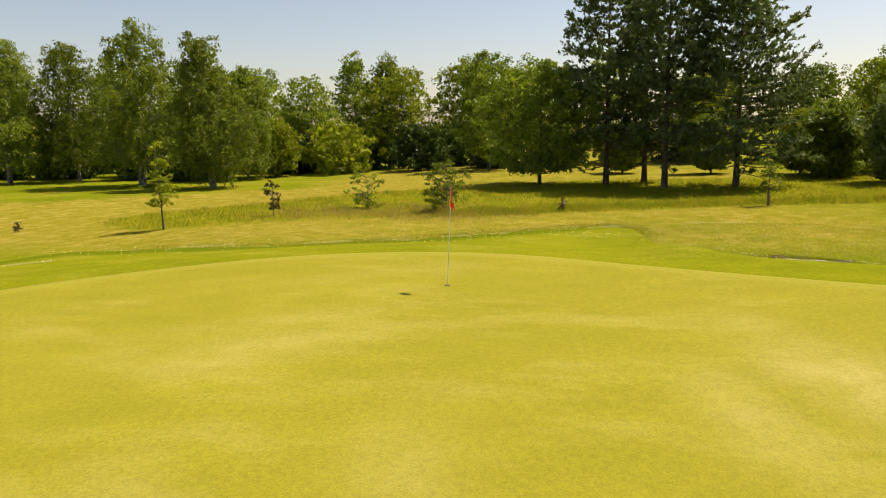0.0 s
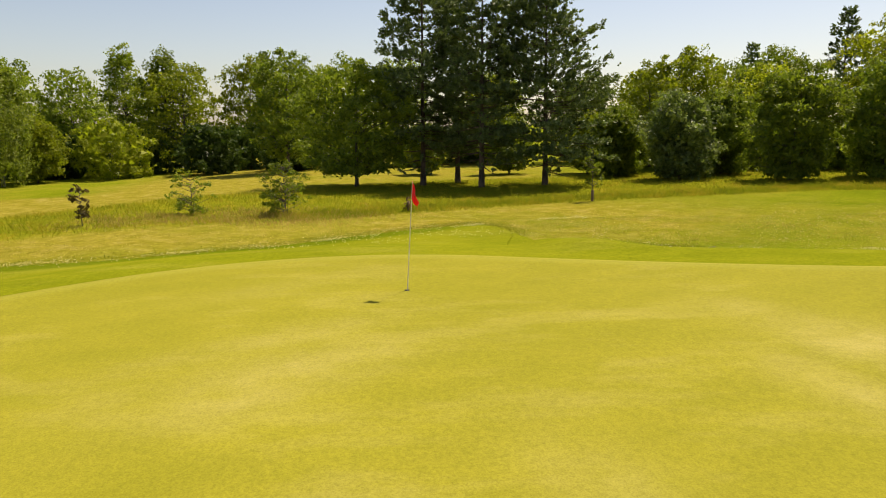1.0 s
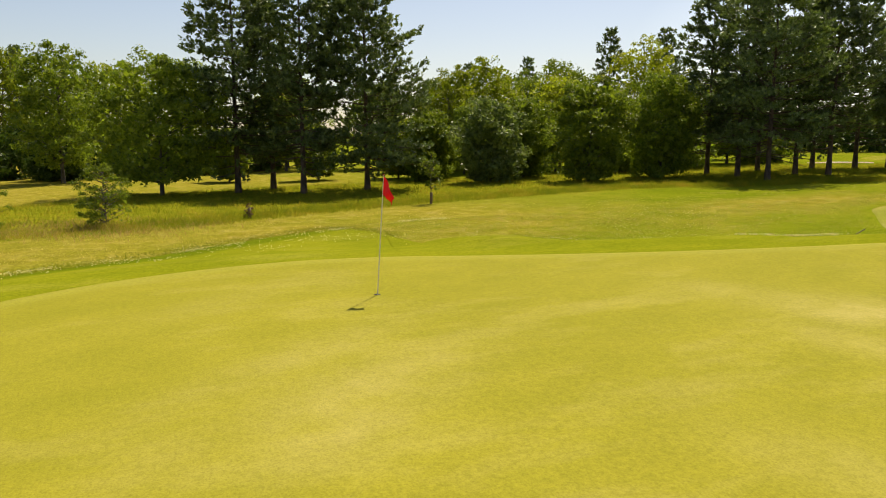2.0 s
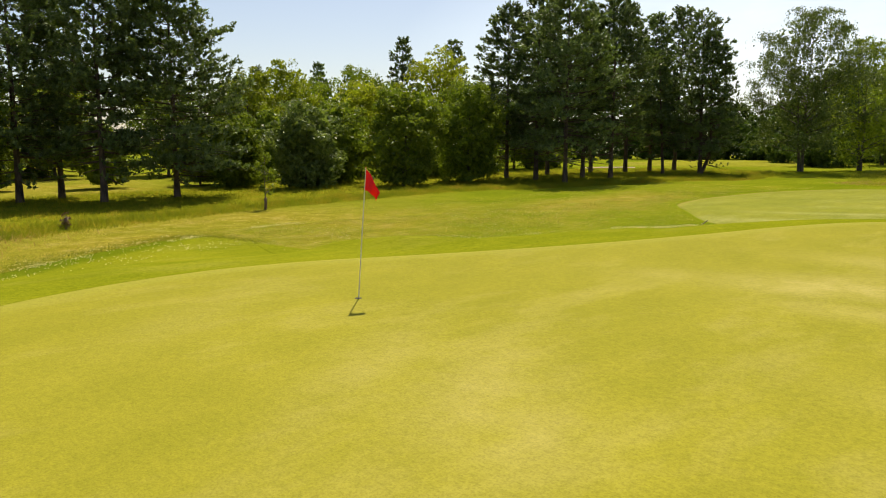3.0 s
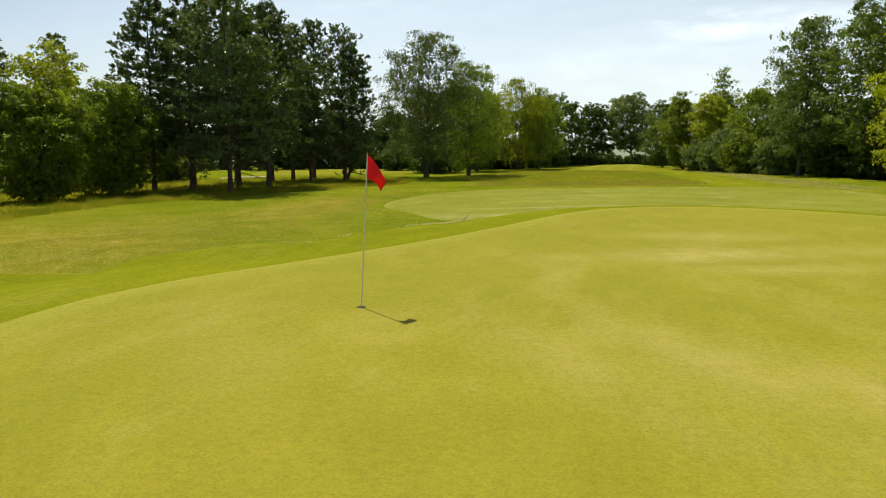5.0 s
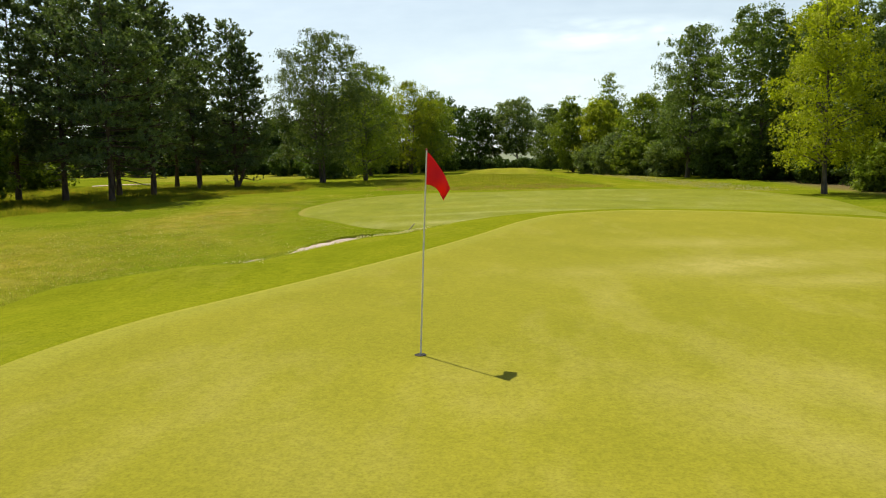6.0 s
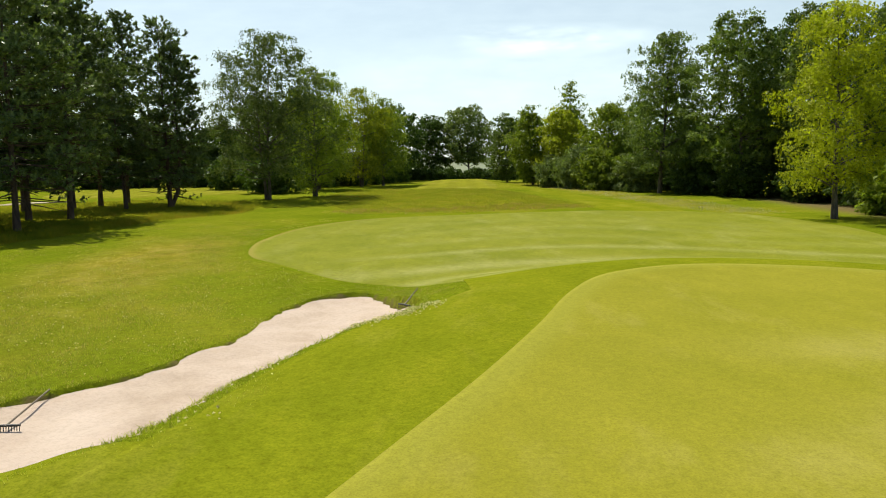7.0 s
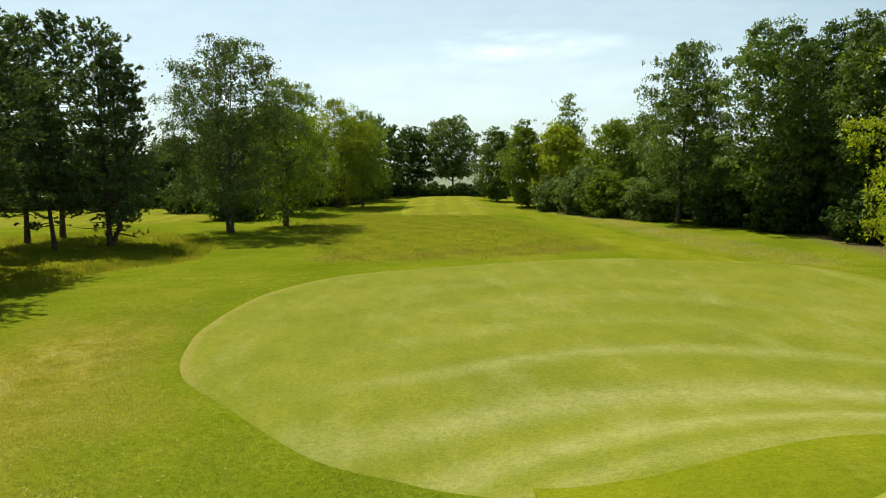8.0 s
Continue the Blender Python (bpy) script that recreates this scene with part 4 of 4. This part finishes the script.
# ---- long grass, clover ----
def blade_material(name, stops, through_amount=0.5, by_area=0.62):
    m, nt, bsdf, out = material(name)
    geo = nt.nodes.new("ShaderNodeNewGeometry")
    co = nt.nodes.new("ShaderNodeTexCoord").outputs["Object"]
    area = noise_tex(nt, co, 0.5, 5.0, 0.65)
    both = mix(nt, by_area, geo.outputs["Random Per Island"], area)
    col = ramp(nt, both, stops)
    nt.links.new(col, bsdf.inputs["Base Color"])
    bsdf.inputs["Roughness"].default_value = 0.6
    bsdf.inputs["Specular IOR Level"].default_value = 0.1
    tr = nt.nodes.new("ShaderNodeBsdfTranslucent")
    nt.links.new(col, tr.inputs["Color"])
    sh = nt.nodes.new("ShaderNodeMixShader")
    sh.inputs[0].default_value = through_amount
    nt.links.new(bsdf.outputs[0], sh.inputs[1])
    nt.links.new(tr.outputs[0], sh.inputs[2])
    nt.links.new(sh.outputs[0], out.inputs["Surface"])
    return m


def scatter(rng, line, n, soft=0.0, avoid=()):
    lo, hi = line.min(0) - soft, line.max(0) + soft
    p = rng.uniform(lo, hi, (int(n * 1.0), 2))
    keep = outline_distance(line, p[:, 0], p[:, 1]) < soft * rng.uniform(-1, 1, len(p))
    for other, gap in avoid:
        keep &= outline_distance(other, p[:, 0], p[:, 1]) > gap
    return p[keep]


def blades(name, rng, p, low, high, width, mat, label, category="grass", clumpy=True):
    n = len(p)
    z = land(p[:, 0], p[:, 1]) - 0.01
    tuft = 0.65 + 0.5 * np.sin(p[:, 0] * 1.9 + 1.3 * np.sin(p[:, 1] * 0.8)) * np.sin(p[:, 1] * 1.6 + p[:, 0] * 0.5) if clumpy else np.ones(n)
    hgt = rng.uniform(low, high, n) * np.clip(tuft + rng.normal(0, 0.15, n), 0.3, 1.3)
    az = rng.uniform(0, 2 * np.pi, n)
    lean = hgt * rng.uniform(0.25, 1.0, n)
    w = width * rng.uniform(0.6, 1.4, n)
    root = np.column_stack([p, z])
    side = np.column_stack([-np.sin(az) * w, np.cos(az) * w, np.zeros(n)])
    la = rng.uniform(0, 2 * np.pi, n)
    tip = root + np.column_stack([np.cos(la) * lean, np.sin(la) * lean, hgt])
    ob = new(name, triangles(name, np.stack([root - side, root + side, tip], 1), mat))
    return tagged(ob, label, category, kind="stuff")


rng = np.random.default_rng(5)
FESCUE = blade_material("fescue_blades", [(0.36, (0.17, 0.222, 0.011)), (0.52, (0.262, 0.265, 0.015)), (0.62, (0.37, 0.3, 0.026)), (0.78, (0.42, 0.28, 0.045))], 0.55, 0.8)
BANK = blade_material("bank_grass_blades", [(0.38, (0.27, 0.31, 0.02)), (0.55, (0.36, 0.37, 0.03)), (0.66, (0.43, 0.36, 0.05)), (0.76, (0.45, 0.3, 0.09))], 0.55, 0.85)
RUSTY = blade_material("rusty_seed_heads", [(0.3, (0.36, 0.27, 0.06)), (0.6, (0.45, 0.29, 0.09)), (0.8, (0.5, 0.36, 0.15))], 0.5, 0.4)
ROUGH = blade_material("rough_blades", [(0.28, (0.24, 0.32, 0.014)), (0.5, (0.34, 0.4, 0.022)), (0.64, (0.5, 0.5, 0.07)), (0.78, (0.68, 0.62, 0.22))], 0.5, 0.55)
blades("long_grass", rng, scatter(rng, TALL_WEST, 200000, 0.7), 0.1, 0.34, 0.01, FESCUE, "long uncut fescue, green to rusty straw", "long grass")
blades("long_grass", rng, scatter(rng, TALL_NORTH, 130000, 0.7), 0.06, 0.2, 0.014, BANK, "long uncut fescue on the bank before the tee", "long grass")
FRONT = spline([(-9, 46.9), (-4, 47.4), (1, 48.9), (6, 50.6), (7.6, 51.8), (5, 54.0), (0, 52.4), (-4, 50.4), (-9.5, 49.2)])
blades("seed_heads", rng, scatter(rng, FRONT, 16000, 1.3), 0.1, 0.24, 0.011, RUSTY, "rusty seed heads along the foot of the bank", "long grass")
rust = np.concatenate([rng.normal(c, (1.5, 1.9), (3200, 2)) for c in ((-20.2, -6.6), (-19.4, -11.0), (-18.6, -4.0))])
blades("seed_heads", rng, rust, 0.1, 0.3, 0.008, RUSTY, "rusty brown seed heads round the hawthorn bushes", "long grass")
rim_w = TALL_WEST[int(len(TALL_WEST) * 0.08):int(len(TALL_WEST) * 0.55)]
tp = rim_w[rng.integers(0, len(rim_w), 30000)] + np.column_stack([rng.uniform(-2.6, 0.5, 30000), rng.normal(0, 0.9, 30000)])
blades("long_grass", rng, tp, 0.2, 0.45, 0.011, FESCUE, "tall pale tufts along the edge of the long grass", "long grass")
VERGE = spline([(15, 46), (19, 46), (16.5, 60), (13.5, 75), (10.5, 90), (8.5, 90), (10.5, 75), (13, 60)])
PALE = blade_material("pale_seed_heads", [(0.3, (0.33, 0.34, 0.13)), (0.6, (0.5, 0.48, 0.26)), (0.8, (0.62, 0.58, 0.36))], 0.4, 0.4)
blades("seed_heads", rng, scatter(rng, VERGE, 26000, 0.8), 0.06, 0.18, 0.013, PALE, "pale dry seed heads along the eastern verge", "long grass")
NEAR_ROUGH = spline([(-16, 4), (-15.5, 14), (-14, 24), (-13, 34), (-9.5, 43), (-11, 36), (-10.8, 30), (-9.5, 25.5), (-6, 21.3), (-1.6, 18.4), (-1.5, 15.6), (-3.5, 11), (-4.8, 5.6), (-9, 4.6)])
blades("rough_grass", rng, scatter(rng, NEAR_ROUGH, 280000, 0.3, ((BUNKER_LINE, 0.02), (APRON_LINE, 0.05))), 0.025, 0.07, 0.007, ROUGH, "short tufted rough grass around the bunker", "rough grass")
lip = BUNKER_LINE[rng.integers(0, len(BUNKER_LINE), 9000)] + rng.normal(0, 0.09, (9000, 2))
lip = lip[outline_distance(BUNKER_LINE, lip[:, 0], lip[:, 1]) > 0.01]
blades("edge_grass", rng, lip, 0.03, 0.09, 0.006, ROUGH, "overhanging grass along the bunker edge", "grass", False)

COLLAR = blade_material("collar_blades", [(0.3, (0.14, 0.185, 0.009)), (0.7, (0.22, 0.25, 0.015))])
ring = FRINGE_LINE[10:76]
cp = ring[rng.integers(0, len(ring), 10000)] + rng.normal(0, 0.45, (10000, 2)) + np.array([-0.35, 0.0])
cp = cp[outline_distance(BUNKER_LINE, cp[:, 0], cp[:, 1]) > 0.2]
blades("collar_grass", rng, cp, 0.03, 0.08, 0.008, COLLAR, "darker uncut strip of grass along the collar", "grass", False)


def flowers(rng, p, size):
    z = land(p[:, 0], p[:, 1]) + rng.uniform(0.03, 0.08, len(p))
    c = np.column_stack([p, z])
    out = []
    for k in range(3):
        a = rng.normal(size=(len(p), 3)) * 0.6 + np.array([0, 0, 1.0])
        a /= np.linalg.norm(a, axis=1)[:, None]
        b = np.cross(a, rng.normal(size=(len(p), 3)))
        b /= np.linalg.norm(b, axis=1)[:, None]
        d = np.cross(a, b)
        s = size * rng.uniform(0.6, 1.3, (len(p), 1))
        out.append(np.stack([c + b * s, c - b * s * 0.5 + d * s * 0.87, c - b * s * 0.5 - d * s * 0.87], 1))
    return np.concatenate(out)


def clump_points(rng, spots):
    return np.concatenate([rng.normal((x, y), (sx, sy), (n, 2)) for x, y, sx, sy, n in spots])


STRAW = blade_material("straw_tufts", [(0.3, (0.36, 0.33, 0.05)), (0.6, (0.52, 0.45, 0.09)), (0.8, (0.66, 0.57, 0.17))], 0.4, 0.4)
dryp = np.vstack([scatter(rng, NEAR_ROUGH, 60000, 0.3, ((BUNKER_LINE, 0.05), (APRON_LINE, 0.1))), rng.uniform((-20, -14), (-9, 42), (60000, 2))])
dryp = dryp[(outline_distance(FRINGE_LINE, dryp[:, 0], dryp[:, 1]) > 0.3) & (outline_distance(APRON_LINE, dryp[:, 0], dryp[:, 1]) > 0.2)
            & (outline_distance(BUNKER_LINE, dryp[:, 0], dryp[:, 1]) > 0.1)]
patchy = np.sin(dryp[:, 0] * 1.7 + 0.8 * np.sin(dryp[:, 1] * 1.1)) * np.sin(dryp[:, 1] * 0.9 + 0.7 * dryp[:, 0]) + 0.5 * np.sin(dryp[:, 0] * 4.1 - dryp[:, 1] * 3.3)
dryp = dryp[patchy + rng.normal(0, 0.35, len(dryp)) > 0.35]
blades("dry_grass", rng, dryp, 0.03, 0.075, 0.009, STRAW, "pale dry tufts scattered through the mown rough", "dry grass", False)
CLOVER = blade_material("white_clover", [(0.2, (0.66, 0.6, 0.24)), (0.8, (0.82, 0.76, 0.38))], 0.3)
spots = [(-3.3, 12.0, 0.16, 0.2, 60), (-2.9, 12.6, 0.17, 0.22, 90), (-2.5, 13.1, 0.18, 0.2, 120), (-2.2, 13.5, 0.17, 0.18, 90), (-1.95, 13.9, 0.14, 0.14, 70), (-4.6, 7.0, 0.25, 0.4, 24), (-4.3, 9.3, 0.15, 0.3, 16),
         (-9.5, 13, 1.2, 1.5, 90), (-11.5, 16.5, 1.6, 2.0, 160), (-8.5, 20, 1.2, 1.5, 60), (-13.5, 19, 1.5, 3, 130), (-13.4, 8.5, 1.6, 1.4, 120), (-12.5, 2.5, 0.5, 1.2, 90), (-11.2, -1.0, 0.4, 1.0, 90),
         (-9.6, -4.2, 0.5, 1.2, 80), (-8.0, -8.5, 0.4, 1.6, 60), (-7.2, -13, 0.4, 1.4, 60), (-10, 7.2, 1.2, 0.8, 60)]
fp = clump_points(rng, spots)
edge = FRINGE_LINE[14:58]
pick = rng.integers(0, len(edge), 800)
pick = pick[np.sin(pick * 0.9) + rng.normal(0, 0.4, 800) > 0.5]
along = edge[pick] + rng.normal(0, 0.28, (len(pick), 2)) + np.array([-0.3, 0.0])
CLOVER_LINE = [(-4.4, -15.8), (-6.2, -13.6), (-7.8, -11.3), (-8.35, -8.0), (-10.1, -4.4), (-12.2, -0.9), (-14.3, 2.8), (-15.6, 5.6), (-15.8, 8.0), (-14.6, 9.4)]
ends = np.array(CLOVER_LINE)
leg = rng.integers(0, len(ends) - 1, 2600)
far = rng.uniform(0, 1, (2600, 1))
strip = ends[leg] * (1 - far) + ends[leg + 1] * far
length = strip[:, 1] + 0.4 * strip[:, 0]
strip = strip[np.sin(length * 1.7) + 0.6 * np.sin(length * 4.3) + rng.normal(0, 0.4, len(strip)) > 0.45]
fp = np.vstack([fp, along, strip + rng.normal(0, 0.11, strip.shape)])
fp = fp[outline_distance(BUNKER_LINE, fp[:, 0], fp[:, 1]) > 0.04]
tagged(new("clover_flowers", triangles("clover_flowers", flowers(rng, fp, 0.019), CLOVER)), "scattered white clover heads in the mown rough", "clover flowers", kind="stuff")


# ---- rakes in the bunker ----
def build_rake(head, grip, lift):
    a, b = Vector((*head, 0)), Vector((*grip, 0))
    a.z = float(sand_height(np.array([head]))[0]) + 0.085
    b.z = land_at(*grip) + lift
    root = new("bunker_rake")
    root.location = a
    d = b - a
    wood_m = plain("grey_wood", (0.2, 0.16, 0.11), 0.7)
    dark = plain("dark_plastic", (0.035, 0.033, 0.03), 0.5)
    v, f = tube([d * -0.02, d * 0.5, d], [0.016, 0.015, 0.014], 8)
    part("handle", v, f, wood_m, root, "long worn wooden handle")
    side = Vector((0, 0, 1)).cross(d).normalized()
    v, f = tube([side * -0.2, side * -0.1, side * 0.1, side * 0.2], [0.016, 0.02, 0.02, 0.016], 8)
    part("head", v, f, dark, root, "dark toothed head")
    down = Vector((0, 0, -0.085)) - d.normalized() * 0.015
    for k in range(11):
        o = side * (-0.19 + 0.038 * k)
        v, f = tube([o, o + down], [0.008, 0.005], 5)
        part("tooth", v, f, dark, root)
    tagged(root, "wooden-handled bunker rake lying on the sand", "rake", "bunker rakes")


build_rake((-8.02, 8.8), (-8.2, 10.25), 0.03)
build_rake((-2.7, 15.5), (-2.4, 15.85), 0.22)


# ---- thin cloud and added sky glow ----
def build_cloud_glow(x, y, z, wide, high, seed, strength, edges):
    m, nt, bsdf, out = material("cloud_and_haze_glow")
    tc = nt.nodes.new("ShaderNodeTexCoord")
    n = noise_tex(nt, tc.outputs["Object"], 0.007, 7.0, 0.6, (1.0, 1.0, 4.0))
    mr = node(nt, "ShaderNodeMapRange")
    mr.inputs["From Min"].default_value, mr.inputs["From Max"].default_value = edges
    nt.links.new(n, mr.inputs["Value"])
    veil = mr.outputs[0]
    gr = nt.nodes.new("ShaderNodeTexGradient")
    gr.gradient_type = "SPHERICAL"
    mp = nt.nodes.new("ShaderNodeMapping")
    mp.inputs["Scale"].default_value = (2.0 / wide, 0.0, 2.0 / high)
    nt.links.new(tc.outputs["Object"], mp.inputs["Vector"])
    nt.links.new(mp.outputs[0], gr.inputs[0])
    fac = mix(nt, 1.0, veil, ramp(nt, gr.outputs["Fac"], [(0.0, (0.0,)), (0.6, (strength,))]), "MULTIPLY")
    # the sheet glows bluish white to lift the sky's brightness
    em = nt.nodes.new("ShaderNodeEmission")
    em.inputs["Color"].default_value = (0.84, 0.95, 1.0, 1)
    em.inputs["Strength"].default_value = 1.25
    tr = nt.nodes.new("ShaderNodeBsdfTransparent")
    sh = nt.nodes.new("ShaderNodeMixShader")
    nt.links.new(fac, sh.inputs[0])
    nt.links.new(tr.outputs[0], sh.inputs[1])
    nt.links.new(em.outputs[0], sh.inputs[2])
    nt.links.new(sh.outputs[0], out.inputs["Surface"])
    verts, faces = [], []
    nx, nz = 16, 8
    for j in range(nz + 1):
        for i in range(nx + 1):
            u, v = i / nx * 2 - 1, j / nz * 2 - 1
            verts.append((u * wide / 2, -60 * u * u - 20 * v, v * high / 2))
    for j in range(nz):
        for i in range(nx):
            a = j * (nx + 1) + i
            faces.append((a, a + 1, a + nx + 2, a + nx + 1))
    ob = mesh_object("cloud", verts, faces, m)
    ob.location = (x, y, z)
    ob.visible_shadow = False
    tagged(ob, "glowing sheet for wispy cloud and bright haze in the northern sky", "cloud", kind="structure")


build_cloud_glow(190, 1700, 300, 560, 80, 1, 0.7, (0.4, 0.7))
# two wide glowing sheets, added to whiten the northern sky
build_cloud_glow(170, 1750, 215, 1500, 240, 2, 0.4, (0.1, 0.9))
build_cloud_glow(-100, 1900, 300, 4600, 1100, 3, 0.62, (-1.4, 2.0))
